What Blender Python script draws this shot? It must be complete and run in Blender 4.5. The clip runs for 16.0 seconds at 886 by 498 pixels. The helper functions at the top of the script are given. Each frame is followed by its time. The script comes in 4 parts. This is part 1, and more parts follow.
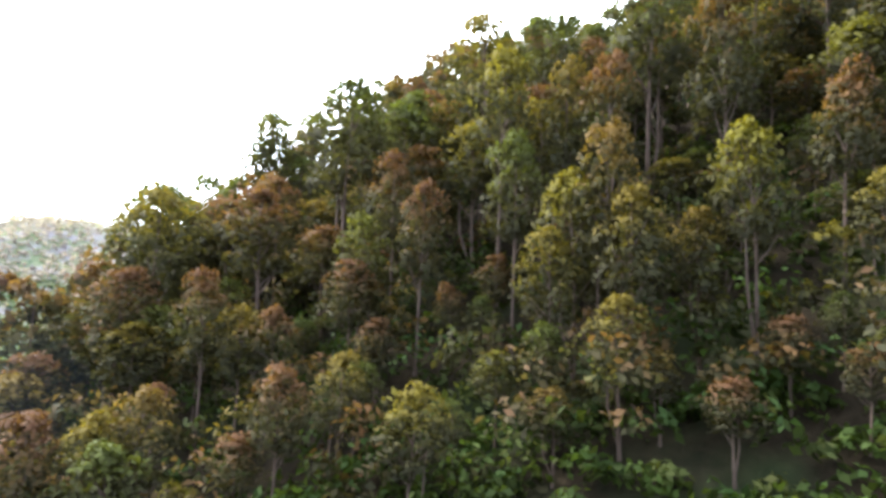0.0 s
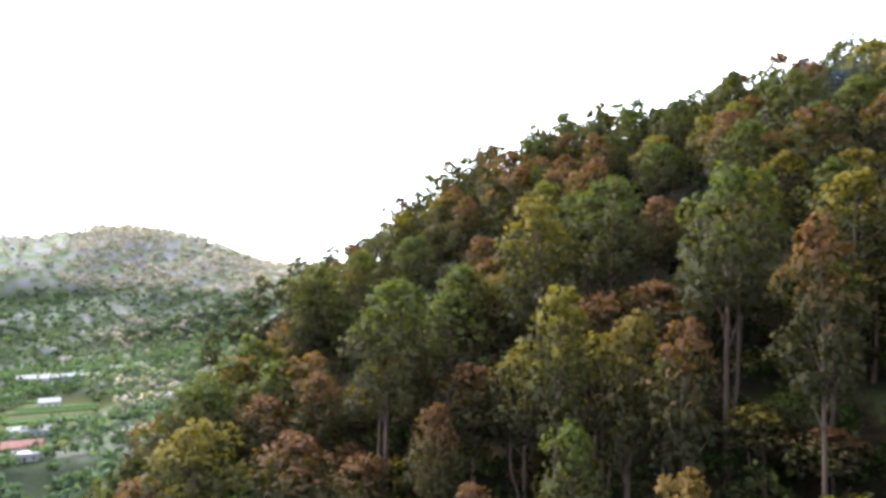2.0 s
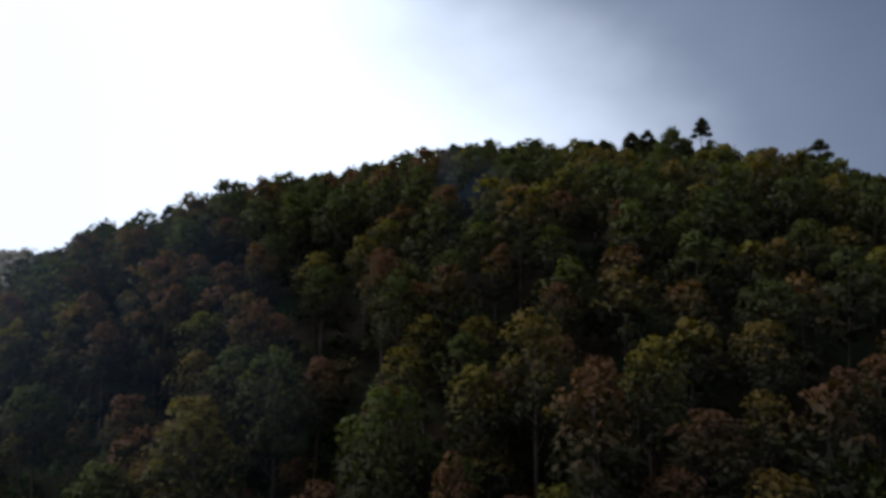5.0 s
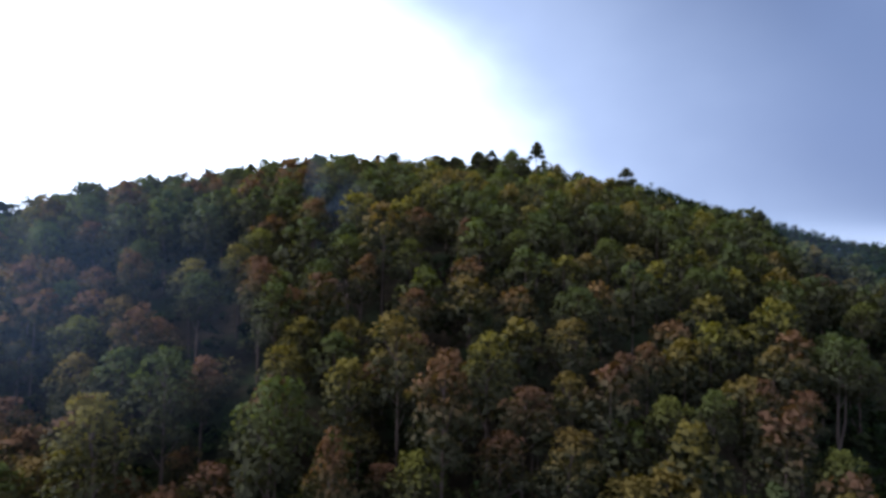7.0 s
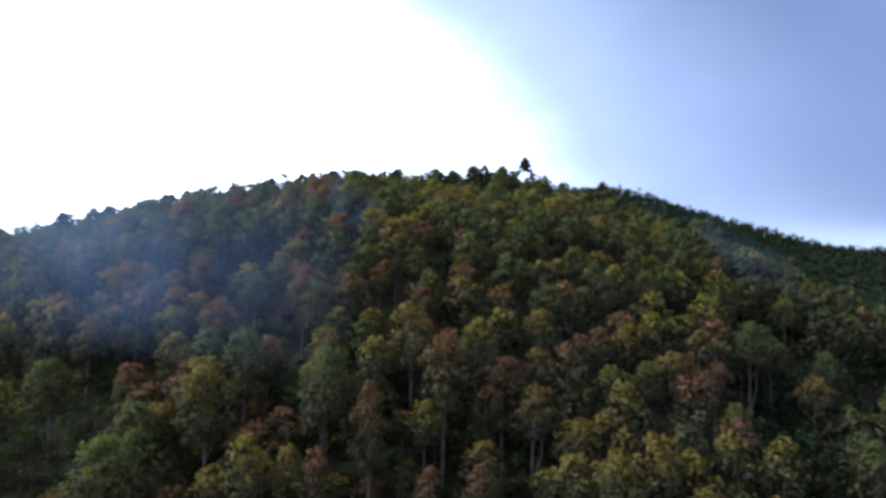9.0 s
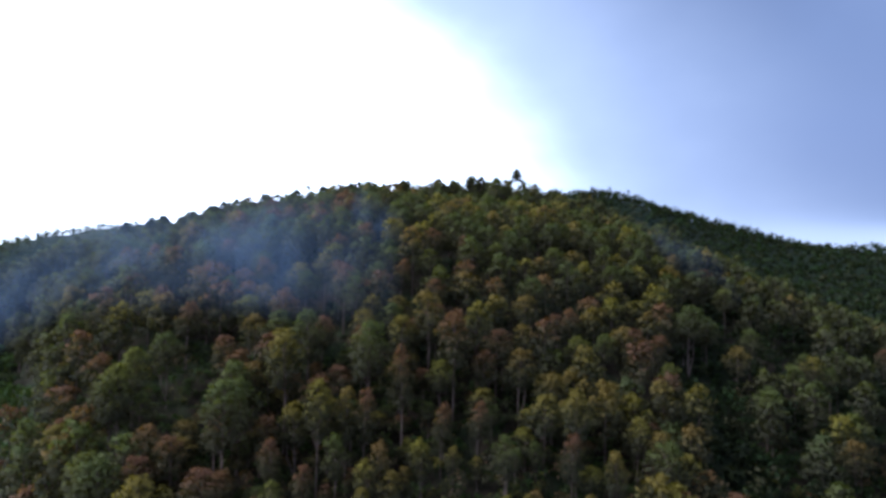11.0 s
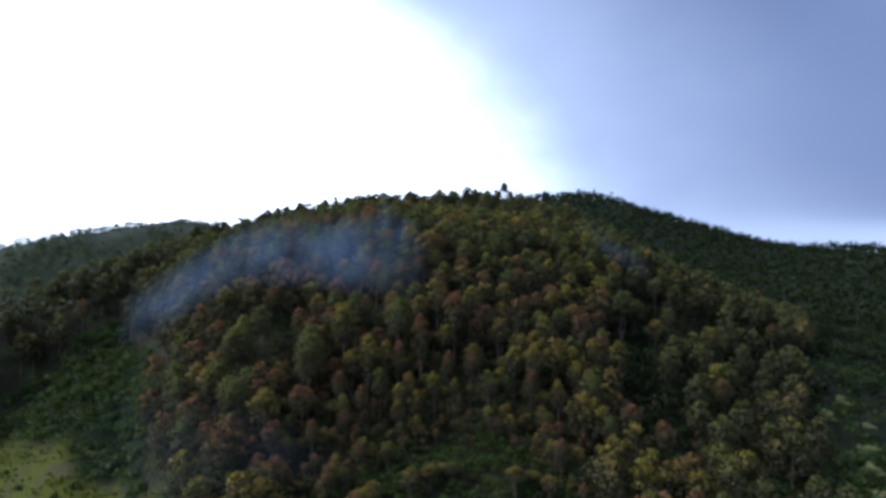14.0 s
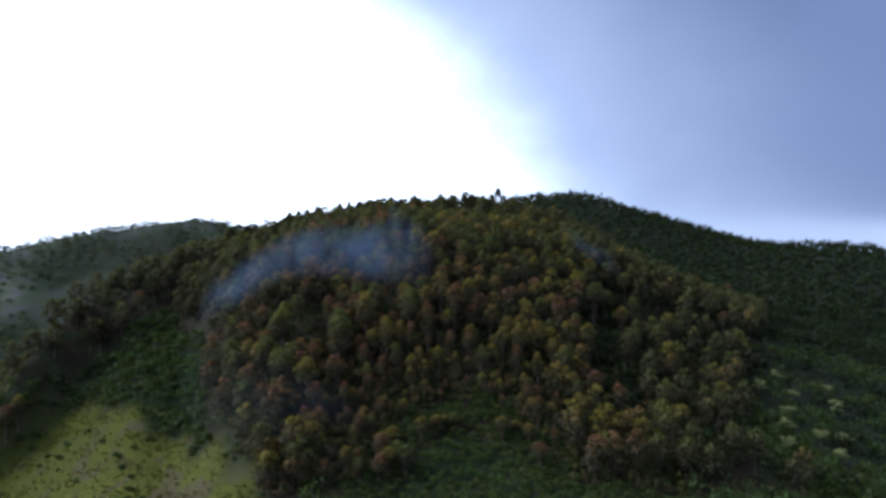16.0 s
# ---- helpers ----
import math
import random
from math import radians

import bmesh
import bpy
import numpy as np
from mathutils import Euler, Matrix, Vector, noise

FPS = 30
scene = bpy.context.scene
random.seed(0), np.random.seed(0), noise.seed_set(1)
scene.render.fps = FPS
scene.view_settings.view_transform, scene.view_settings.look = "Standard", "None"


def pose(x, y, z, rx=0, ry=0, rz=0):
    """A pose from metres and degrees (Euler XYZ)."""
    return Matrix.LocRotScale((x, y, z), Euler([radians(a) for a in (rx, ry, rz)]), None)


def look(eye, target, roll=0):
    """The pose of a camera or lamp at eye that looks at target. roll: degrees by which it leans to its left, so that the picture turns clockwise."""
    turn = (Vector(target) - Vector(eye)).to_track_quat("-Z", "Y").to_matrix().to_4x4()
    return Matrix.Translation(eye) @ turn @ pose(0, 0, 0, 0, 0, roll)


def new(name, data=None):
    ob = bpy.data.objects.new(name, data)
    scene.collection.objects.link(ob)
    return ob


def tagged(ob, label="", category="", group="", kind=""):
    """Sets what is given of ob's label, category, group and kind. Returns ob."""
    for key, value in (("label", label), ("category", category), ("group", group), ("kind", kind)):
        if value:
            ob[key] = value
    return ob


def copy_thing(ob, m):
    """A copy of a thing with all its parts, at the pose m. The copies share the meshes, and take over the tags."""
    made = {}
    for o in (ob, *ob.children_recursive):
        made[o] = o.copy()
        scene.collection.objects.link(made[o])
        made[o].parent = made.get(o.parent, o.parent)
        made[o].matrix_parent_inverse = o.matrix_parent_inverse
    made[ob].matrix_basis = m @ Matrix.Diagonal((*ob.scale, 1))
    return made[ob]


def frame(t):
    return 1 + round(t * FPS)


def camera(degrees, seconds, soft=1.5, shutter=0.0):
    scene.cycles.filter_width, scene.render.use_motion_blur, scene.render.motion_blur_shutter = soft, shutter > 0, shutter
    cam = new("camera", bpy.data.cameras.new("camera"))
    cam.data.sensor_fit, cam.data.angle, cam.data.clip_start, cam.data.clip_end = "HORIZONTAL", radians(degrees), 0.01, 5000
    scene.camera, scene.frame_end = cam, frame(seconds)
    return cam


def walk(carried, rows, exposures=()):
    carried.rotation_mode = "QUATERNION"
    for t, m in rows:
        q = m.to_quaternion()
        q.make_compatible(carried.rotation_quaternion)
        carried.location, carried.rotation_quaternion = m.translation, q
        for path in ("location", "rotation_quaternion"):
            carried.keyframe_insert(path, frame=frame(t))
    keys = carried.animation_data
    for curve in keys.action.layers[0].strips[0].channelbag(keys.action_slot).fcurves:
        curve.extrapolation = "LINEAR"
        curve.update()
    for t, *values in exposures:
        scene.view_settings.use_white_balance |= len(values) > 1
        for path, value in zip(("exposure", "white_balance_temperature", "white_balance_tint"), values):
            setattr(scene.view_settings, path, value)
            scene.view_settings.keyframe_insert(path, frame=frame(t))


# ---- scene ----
cam = camera(74.1, 16.0, 3.5)
PATH = [
    (0, (0.044, 0.283, 21.782), (0.062, 2.276, 21.949), 2.2),
    (0.5, (0.346, 3.057, 26.34), (0.278, 5.049, 26.513), 2.5),
    (1, (0.392, 3.646, 31.037), (0.267, 5.636, 31.199), 2.3),
    (1.5, (0.252, 3.384, 35.63), (0.082, 5.371, 35.782), 2.2),
    (2, (0.249, 2.988, 40.551), (0.067, 4.975, 40.681), 2.0),
    (2.5, (0.303, 2.942, 45.446), (0.338, 4.939, 45.563), 1.7),
    (3, (0.126, 2.687, 50.213), (0.39, 4.667, 50.315), 1.3),
    (3.5, (0.034, 2.732, 53.676), (0.455, 4.686, 53.764), 1.1),
    (4, (-0.059, 2.778, 55.975), (0.515, 4.692, 56.053), 0.9),
    (4.5, (-0.109, 2.966, 57.66), (0.629, 4.823, 57.732), 0.7),
    (5, (-0.138, 3.085, 59.064), (0.768, 4.867, 59.129), 0.7),
    (5.2, (-0.455, 2.999, 59.214), (0.523, 4.741, 59.293), 0.8),
    (7.3, (-9.81, -7.301, 60.003), (-8.481, -5.808, 60.076), 1.3),
    (7.5, (-11.194, -8.787, 59.987), (-9.866, -7.294, 60.061), 1.3),
    (8, (-15.097, -12.752, 60.026), (-13.765, -11.261, 60.101), 1.3),
    (8.5, (-19.288, -17.259, 60.069), (-17.957, -15.768, 60.146), 1.2),
    (9, (-24.2, -22.34, 59.955), (-22.868, -20.85, 60.036), 1.3),
    (11.3, (-49.992, -47.267, 58.784), (-48.651, -45.785, 58.867), 0.8),
    (11.5, (-52.396, -49.705, 58.766), (-51.054, -48.224, 58.849), 0.8),
    (12, (-58.704, -56.173, 58.792), (-57.36, -54.693, 58.869), 0.9),
    (12.5, (-65.074, -62.621, 58.721), (-63.729, -61.143, 58.797), 0.9),
    (13, (-71.618, -69.234, 58.604), (-70.27, -67.758, 58.677), 0.9),
    (13.5, (-78.274, -75.877, 58.458), (-76.924, -74.403, 58.528), 1.0),
    (14, (-85.031, -82.619, 58.277), (-83.68, -81.146, 58.344), 1.0),
    (14.5, (-91.862, -89.417, 58.13), (-90.509, -87.946, 58.194), 1.0),
    (15, (-98.662, -96.218, 57.958), (-97.308, -94.748, 58.019), 1.0),
    (15.5, (-105.467, -102.996, 57.77), (-104.111, -101.528, 57.829), 1.0),
    (16, (-112.229, -109.758, 57.607), (-110.872, -108.29, 57.664), 1.0),
]
EXPOSURES = [(0.0, 1.54, 5850, 6), (0.5, 1.88, 5800, 6), (1.0, 1.83, 5750, 6), (2.0, 0.95, 5800, 7), (2.5, 0.2, 5750, 8), (3.0, -1.2, 5400, 9), (3.5, -1.9, 5500, 12),
             (4.0, -1.95, 5500, 12), (5.0, -1.78, 5400, 12), (7.5, -0.25, 5100, 15), (9.0, -0.15, 5000, 15), (11.5, -0.25, 5000, 15), (16.0, -0.54, 5050, 15)]
walk(cam, [(t, look(eye, target, roll)) for t, eye, target, roll in PATH], EXPOSURES)

# ---- sky and sun: bright thin cloud ahead, grey-blue cloud elsewhere ----
SUN_AZ, SUN_EL = radians(-66.0), radians(44.0)          # azimuth from +y towards +x
SUN_DIR = Vector((math.sin(SUN_AZ) * math.cos(SUN_EL), math.cos(SUN_AZ) * math.cos(SUN_EL), math.sin(SUN_EL)))


class Nodes:
    """Short hand for building a node tree."""

    def __init__(self, tree):
        self.tree = tree
        tree.nodes.clear()

    def add(self, kind, **inputs):
        node = self.tree.nodes.new(kind)
        for key, value in inputs.items():
            self.put(node, key, value)
        return node

    def put(self, node, key, value):
        if key.startswith("i") and key[1:].isdigit():
            slot = node.inputs[int(key[1:])]
        else:
            slot = node.inputs[key]
        if isinstance(value, bpy.types.NodeSocket):
            self.tree.links.new(value, slot)
        else:
            slot.default_value = value

    def math(self, op, a, b=0.0, clamp=False):
        node = self.add("ShaderNodeMath", i0=a, i1=b)
        node.operation, node.use_clamp = op, clamp
        return node.outputs[0]

    def mix(self, f, a, b, blend="MIX"):
        node = self.tree.nodes.new("ShaderNodeMix")
        node.data_type, node.blend_type = "RGBA", blend
        for i, value in ((0, f), (6, a), (7, b)):
            self.put(node, "i%d" % i, value)
        return node.outputs[2]

    def ramp(self, f, stops):
        node = self.add("ShaderNodeValToRGB", i0=f)
        els = node.color_ramp.elements
        els[0].position, els[0].color = stops[0]
        els[1].position, els[1].color = stops[-1]
        for p, c in stops[1:-1]:
            els.new(p).color = c
        return node.outputs[0]

    def noise(self, vector, scale, detail=3.0, rough=0.5):
        node = self.add("ShaderNodeTexNoise", Vector=vector, Scale=scale, Detail=detail, Roughness=rough)
        return node.outputs[0]

    def step(self, value, a, b, c=0.0, d=1.0):
        node = self.add("ShaderNodeMapRange", i0=value, i1=a, i2=b, i3=c, i4=d)
        node.interpolation_type = "SMOOTHSTEP"
        return node.outputs[0]

    def vmath(self, op, a, b):
        node = self.add("ShaderNodeVectorMath", i0=a, i1=b)
        node.operation = op
        return node


def rgb(r, g, b):
    return (r, g, b, 1.0)


def build_sky():
    world = bpy.data.worlds.new("sky")
    scene.world = world
    world.use_nodes = True
    n = Nodes(world.node_tree)
    way = n.add("ShaderNodeTexCoord").outputs["Generated"]
    sky = n.add("ShaderNodeTexSky")
    sky.sky_type, sky.sun_disc = "NISHITA", False
    sky.sun_elevation, sky.sun_rotation = SUN_EL, SUN_AZ
    clear = n.vmath("SCALE", sky.outputs[0], (0, 0, 0))
    clear.inputs["Scale"].default_value = 0.10
    parts = n.add("ShaderNodeSeparateXYZ", i0=way)
    up = parts.outputs[2]
    flat = n.vmath("MULTIPLY", way, (1.0, 1.0, 1.7)).outputs[0]
    billow = n.noise(flat, 1.3, 3.0, 0.45)
    fine = n.noise(flat, 4.0, 4.0, 0.5)
    wob = n.math("ADD", n.math("MULTIPLY", n.math("SUBTRACT", billow, 0.5), 0.40), n.math("MULTIPLY", n.math("SUBTRACT", fine, 0.5), 0.18))
    bearing = n.math("ARCTAN2", parts.outputs[0], parts.outputs[1])
    rise = n.math("ARCSINE", up)
    # the cloud's edge leans towards the sun as it climbs
    past = n.math("ADD", n.math("ADD", bearing, n.math("MULTIPLY", n.math("MINIMUM", rise, 0.8), 1.15)), wob)
    west = n.step(bearing, -1.9, -1.2)
    glow = n.math("MULTIPLY", n.step(past, 0.98, 1.70, 1.0, 0.0), west)
    core = n.math("MULTIPLY", n.math("MULTIPLY", n.step(past, 0.70, 1.26, 1.0, 0.0), west), n.step(up, 0.55, 0.85, 1.0, 0.0))
    bank = n.ramp(n.math("ADD", billow, n.math("MULTIPLY", fine, 0.25)), [(0.35, rgb(0.29, 0.345, 0.485)), (0.85, rgb(0.50, 0.58, 0.775))])
    cloud = n.mix(glow, bank, rgb(1.14, 1.22, 1.36))
    cloud = n.mix(core, cloud, rgb(4.4, 4.4, 4.35))
    cloud = n.mix(n.step(up, 0.50, 0.85), cloud, rgb(1.1, 1.15, 1.3))       # thin cloud overhead
    edge = n.math("MULTIPLY", n.step(up, 0.06, 0.11), n.step(up, 0.13, 0.34, 1.0, 0.0))
    cloud = n.mix(n.math("MULTIPLY", n.math("MULTIPLY", edge, 0.5), n.math("SUBTRACT", 1.0, glow, True)), cloud, rgb(0.27, 0.30, 0.44))      # grey underside low down
    low = n.step(n.math("ADD", up, n.math("MULTIPLY", n.math("SUBTRACT", billow, 0.5), 0.08)), 0.050, 0.090, 1.0, 0.0)
    cloud = n.mix(n.math("MULTIPLY", low, n.math("SUBTRACT", 0.95, glow, True)), cloud, rgb(1.12, 1.18, 1.30))
    rear = n.step(n.vmath("DOT_PRODUCT", way, (-0.5, -0.86, 0.1)).outputs["Value"], 0.0, 0.8)
    cloud = n.mix(rear, cloud, rgb(0.62, 0.67, 0.76))       # unseen brighter cloud behind, added to fill the facing sides of the trees
    both = n.mix(0.9, clear.outputs[0], cloud)
    back = n.add("ShaderNodeBackground", Color=both, Strength=1.0)
    n.add("ShaderNodeOutputWorld", Surface=back.outputs[0])


build_sky()
lamp = bpy.data.lights.new("sun", "SUN")
lamp.energy, lamp.angle, lamp.color = 2.5, radians(11), (1.0, 0.93, 0.82)
sun = new("sun", lamp)
sun.matrix_world = look(tuple(SUN_DIR * 300), (0, 0, 0))

# ---- materials ----


def material(name):
    mat = bpy.data.materials.new(name)
    mat.use_nodes = True
    return mat, Nodes(mat.node_tree)


def finish(n, shader):
    n.add("ShaderNodeOutputMaterial", Surface=shader)


def attribute(n, name):
    node = n.add("ShaderNodeAttribute")
    node.attribute_name = name
    return node.outputs["Fac"]


def leaf_material(name, deep, mid, shoots, through_share=0.35):
    """Leaves: green darkened low and inside as painted crown shade, mid green, and young shoots whose colour differs
    from tree to tree.
    """
    mat, n = material(name)
    tip, tone = attribute(n, "tip"), attribute(n, "tone")
    own = n.add("ShaderNodeObjectInfo").outputs["Random"]
    island = n.add("ShaderNodeNewGeometry")
    place = island.outputs["Position"]
    grain = island.outputs["Random Per Island"]
    patch = n.noise(place, 0.035, 2.0)
    shift = n.math("FRACT", n.math("ADD", tone, n.math("MULTIPLY", own, 0.12)))
    shoot = n.ramp(shift, shoots)
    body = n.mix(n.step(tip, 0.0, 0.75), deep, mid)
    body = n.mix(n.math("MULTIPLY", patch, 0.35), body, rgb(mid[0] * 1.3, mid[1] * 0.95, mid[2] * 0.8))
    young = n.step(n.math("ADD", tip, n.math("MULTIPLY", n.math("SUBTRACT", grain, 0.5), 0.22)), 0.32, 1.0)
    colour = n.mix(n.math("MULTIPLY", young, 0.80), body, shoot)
    hsv = n.add("ShaderNodeHueSaturation", Hue=0.5, Saturation=1.0, Value=n.math("ADD", 0.80, n.math("MULTIPLY", grain, 0.34)), Color=colour)
    colour = hsv.outputs[0]
    gloss = n.add("ShaderNodeBsdfPrincipled", **{"Base Color": colour, "Roughness": 0.65})
    gloss.inputs["Specular IOR Level"].default_value = 0.12
    thin = n.add("ShaderNodeBsdfTranslucent", Color=n.mix(1.0, colour, rgb(1.45, 1.45, 0.60), "MULTIPLY"))
    both = n.add("ShaderNodeMixShader", i0=through_share, i1=gloss.outputs[0], i2=thin.outputs[0])
    finish(n, both.outputs[0])
    return mat


GUM_SHOOTS = [(0.0, rgb(0.080, 0.100, 0.040)), (0.22, rgb(0.125, 0.145, 0.032)), (0.36, rgb(0.255, 0.220, 0.026)), (0.55, rgb(0.240, 0.155, 0.036)),
              (0.68, rgb(0.225, 0.108, 0.044)), (0.85, rgb(0.205, 0.092, 0.052)), (1.0, rgb(0.16, 0.085, 0.048))]
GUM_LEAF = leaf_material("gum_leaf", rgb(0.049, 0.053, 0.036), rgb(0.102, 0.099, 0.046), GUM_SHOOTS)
# shrub green darkened: dimness of the east side and gaps put into the colour
DARKENED_LEAF = leaf_material("darkened_leaf", rgb(0.009, 0.013, 0.007), rgb(0.021, 0.028, 0.010),
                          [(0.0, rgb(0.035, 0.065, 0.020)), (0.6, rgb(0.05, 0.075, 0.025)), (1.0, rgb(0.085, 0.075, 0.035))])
SHRUB_LEAF = leaf_material("shrub_leaf", rgb(0.019, 0.031, 0.011), rgb(0.060, 0.085, 0.020),
                           [(0.0, rgb(0.05, 0.10, 0.03)), (0.6, rgb(0.075, 0.12, 0.035)), (1.0, rgb(0.11, 0.11, 0.045))])
FOOT_LEAF = leaf_material("foot_leaf", rgb(0.018, 0.032, 0.009), rgb(0.062, 0.096, 0.016),
                          [(0.0, rgb(0.08, 0.14, 0.035)), (0.6, rgb(0.11, 0.15, 0.04)), (1.0, rgb(0.14, 0.13, 0.05))])
BLOSSOM_LEAF = leaf_material("blossom_leaf", rgb(0.028, 0.05, 0.025), rgb(0.06, 0.10, 0.035),
                             [(0.0, rgb(0.34, 0.36, 0.14)), (1.0, rgb(0.42, 0.40, 0.20))])
# blue-green and lavender put distance haze into the far leaf colours
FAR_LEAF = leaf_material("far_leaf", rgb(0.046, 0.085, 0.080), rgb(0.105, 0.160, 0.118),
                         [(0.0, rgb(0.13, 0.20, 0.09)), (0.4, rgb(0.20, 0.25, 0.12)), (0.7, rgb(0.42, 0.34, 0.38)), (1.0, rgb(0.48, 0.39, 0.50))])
# pale lavender leaves: white haze on the upper hill, done as colour
HAZED_LEAF = leaf_material("hazed_leaf", rgb(0.36, 0.32, 0.39), rgb(0.52, 0.46, 0.54),
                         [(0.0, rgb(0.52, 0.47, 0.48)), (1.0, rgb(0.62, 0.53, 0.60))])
GRASS_LEAF = leaf_material("grass_leaf", rgb(0.050, 0.058, 0.010), rgb(0.115, 0.122, 0.016),
                           [(0.0, rgb(0.10, 0.13, 0.02)), (0.6, rgb(0.16, 0.15, 0.03)), (1.0, rgb(0.19, 0.14, 0.05))])
# greyed and lightened to paint some haze on the hill beyond the crest
HILL_LEAF = leaf_material("hill_leaf", rgb(0.045, 0.058, 0.042), rgb(0.085, 0.100, 0.066),
                          [(0.0, rgb(0.06, 0.085, 0.035)), (0.6, rgb(0.085, 0.095, 0.05)), (1.0, rgb(0.11, 0.10, 0.07))])


def bark_material():
    mat, n = material("gum_bark")
    place = n.add("ShaderNodeTexCoord").outputs["Object"]
    long = n.vmath("MULTIPLY", place, (6.0, 6.0, 0.7)).outputs[0]
    streak = n.noise(long, 1.0, 4.0, 0.6)
    blotch = n.noise(place, 0.8, 3.0)
    own = n.add("ShaderNodeObjectInfo").outputs["Random"]
    colour = n.ramp(streak, [(0.3, rgb(0.065, 0.040, 0.031)), (0.52, rgb(0.15, 0.096, 0.072)), (0.72, rgb(0.25, 0.18, 0.14))])
    colour = n.mix(n.step(blotch, 0.5, 0.7, 0.0, 0.6), colour, rgb(0.15, 0.11, 0.09))
    colour = n.mix(n.math("MULTIPLY", own, 0.5), colour, rgb(0.15, 0.105, 0.08))
    bump = n.add("ShaderNodeBump", Strength=0.5, Distance=0.03, Height=streak)
    skin = n.add("ShaderNodeBsdfPrincipled", **{"Base Color": colour, "Roughness": 0.8, "Normal": bump.outputs[0]})
    finish(n, skin.outputs[0])
    return mat


BARK = bark_material()


def ground_material():
    """Leaf litter under the wood, rough grass and bare earth on the open slopes."""
    mat, n = material("hillside")
    place = n.add("ShaderNodeNewGeometry").outputs["Position"]
    cover = attribute(n, "cover")
    fine, mid, wide = n.noise(place, 0.75, 6.0, 0.7), n.noise(place, 0.13, 4.0), n.noise(place, 0.018, 3.0)
    litter = n.ramp(fine, [(0.3, rgb(0.016, 0.013, 0.008)), (0.55, rgb(0.038, 0.028, 0.017)), (0.75, rgb(0.070, 0.050, 0.030))])
    litter = n.mix(n.step(mid, 0.45, 0.65, 0.0, 0.7), litter, rgb(0.040, 0.055, 0.022))
    grass = n.ramp(fine, [(0.32, rgb(0.020, 0.032, 0.008)), (0.5, rgb(0.088, 0.096, 0.013)), (0.72, rgb(0.160, 0.135, 0.028))])
    earth = n.ramp(fine, [(0.3, rgb(0.05, 0.038, 0.024)), (0.7, rgb(0.125, 0.090, 0.058))])
    open_land = n.mix(n.step(mid, 0.50, 0.60, 0.0, 0.75), grass, earth)
    open_land = n.mix(n.step(wide, 0.40, 0.62, 0.0, 0.6), open_land, rgb(0.068, 0.080, 0.012))
    scrub = n.ramp(fine, [(0.3, rgb(0.009, 0.015, 0.006)), (0.55, rgb(0.019, 0.028, 0.011)), (0.8, rgb(0.036, 0.040, 0.018))])
    dry = n.ramp(mid, [(0.35, rgb(0.016, 0.023, 0.011)), (0.55, rgb(0.029, 0.033, 0.017)), (0.7, rgb(0.055, 0.047, 0.031))])
    scrub = n.mix(n.step(wide, 0.45, 0.6, 0.0, 0.7), scrub, dry)
    colour = n.mix(cover, n.mix(attribute(n, "meadow"), scrub, open_land), litter)
    # pale grass patches; the lavender stops carry painted distance haze
    hazed_clearing = n.ramp(n.noise(place, 0.05, 5.0, 0.65), [(0.34, rgb(0.17, 0.23, 0.13)), (0.46, rgb(0.33, 0.36, 0.20)), (0.56, rgb(0.45, 0.42, 0.38)), (0.66, rgb(0.50, 0.45, 0.50))])
    colour = n.mix(n.math("MULTIPLY", attribute(n, "pale"), 0.8), colour, hazed_clearing)
    bump = n.add("ShaderNodeBump", Strength=0.9, Distance=0.35, Height=fine)
    skin = n.add("ShaderNodeBsdfPrincipled", **{"Base Color": colour, "Roughness": 0.95, "Normal": bump.outputs[0]})
    skin.inputs["Specular IOR Level"].default_value = 0.1
    finish(n, skin.outputs[0])
    return mat


def plain_material(name, a, b, scale, rough=0.8):
    """A painted or plastered surface with weathering at two scales."""
    mat, n = material(name)
    place = n.add("ShaderNodeTexCoord").outputs["Object"]
    f = n.math("ADD", n.math("MULTIPLY", n.noise(place, scale, 4.0, 0.6), 0.7), n.math("MULTIPLY", n.noise(place, scale * 9, 3.0), 0.3))
    skin = n.add("ShaderNodeBsdfPrincipled", **{"Base Color": n.ramp(f, [(0.35, a), (0.65, b)]), "Roughness": rough})
    finish(n, skin.outputs[0])
    return mat


# ---- the lie of the land ----
# knolls: x, y, half-lengths along and across, turn, height above the valley floor
VALLEY = -45.0
KNOLLS = [
    (190, 144, 152, 104, 0.06, 81),
    (38, 206, 100, 108, -0.01, 70.8),
    (56, 58, 74, 55, 1.89, 41.1),
    (133, 41, 51, 69, -2.16, 28.1),
    (-18, 117, 44, 71, 0.15, 29.3),
    (428, 343, 195, 230, -0.23, 67.6),
    (117, 586, 201, 220, -0.47, 122.8),
    (659, 340, 326, 399, 0.94, 156.3),
    (-31, 24, 71, 109, -0.4, 20.1),
    (195, -41, 335, 99, 0.19, 41.8),
    (-401, 879, 374, 143, -0.35, 94.7),
    (-716, 760, 352, 206, -2.27, 124.9),
    (-132, 700, 215, 136, 1.71, 48.2),
    (73, 40, 68, 42, -0.54, -6.7),
    (-44, 45, 34, 42, -0.75, 5),
    (163, 250, 71, 104, 0, 13.2),
    (160, 112, 104, 111, -0.44, 16.8),
    (628, 3, 181, 105, 0.01, 46),
    (-42, 174, 38, 14, 0.02, 21.4),
    (-38, 107, 12, 53, -0.28, -15.3),
    (-78, 163, 38, 8, 0.53, 25.9),
]


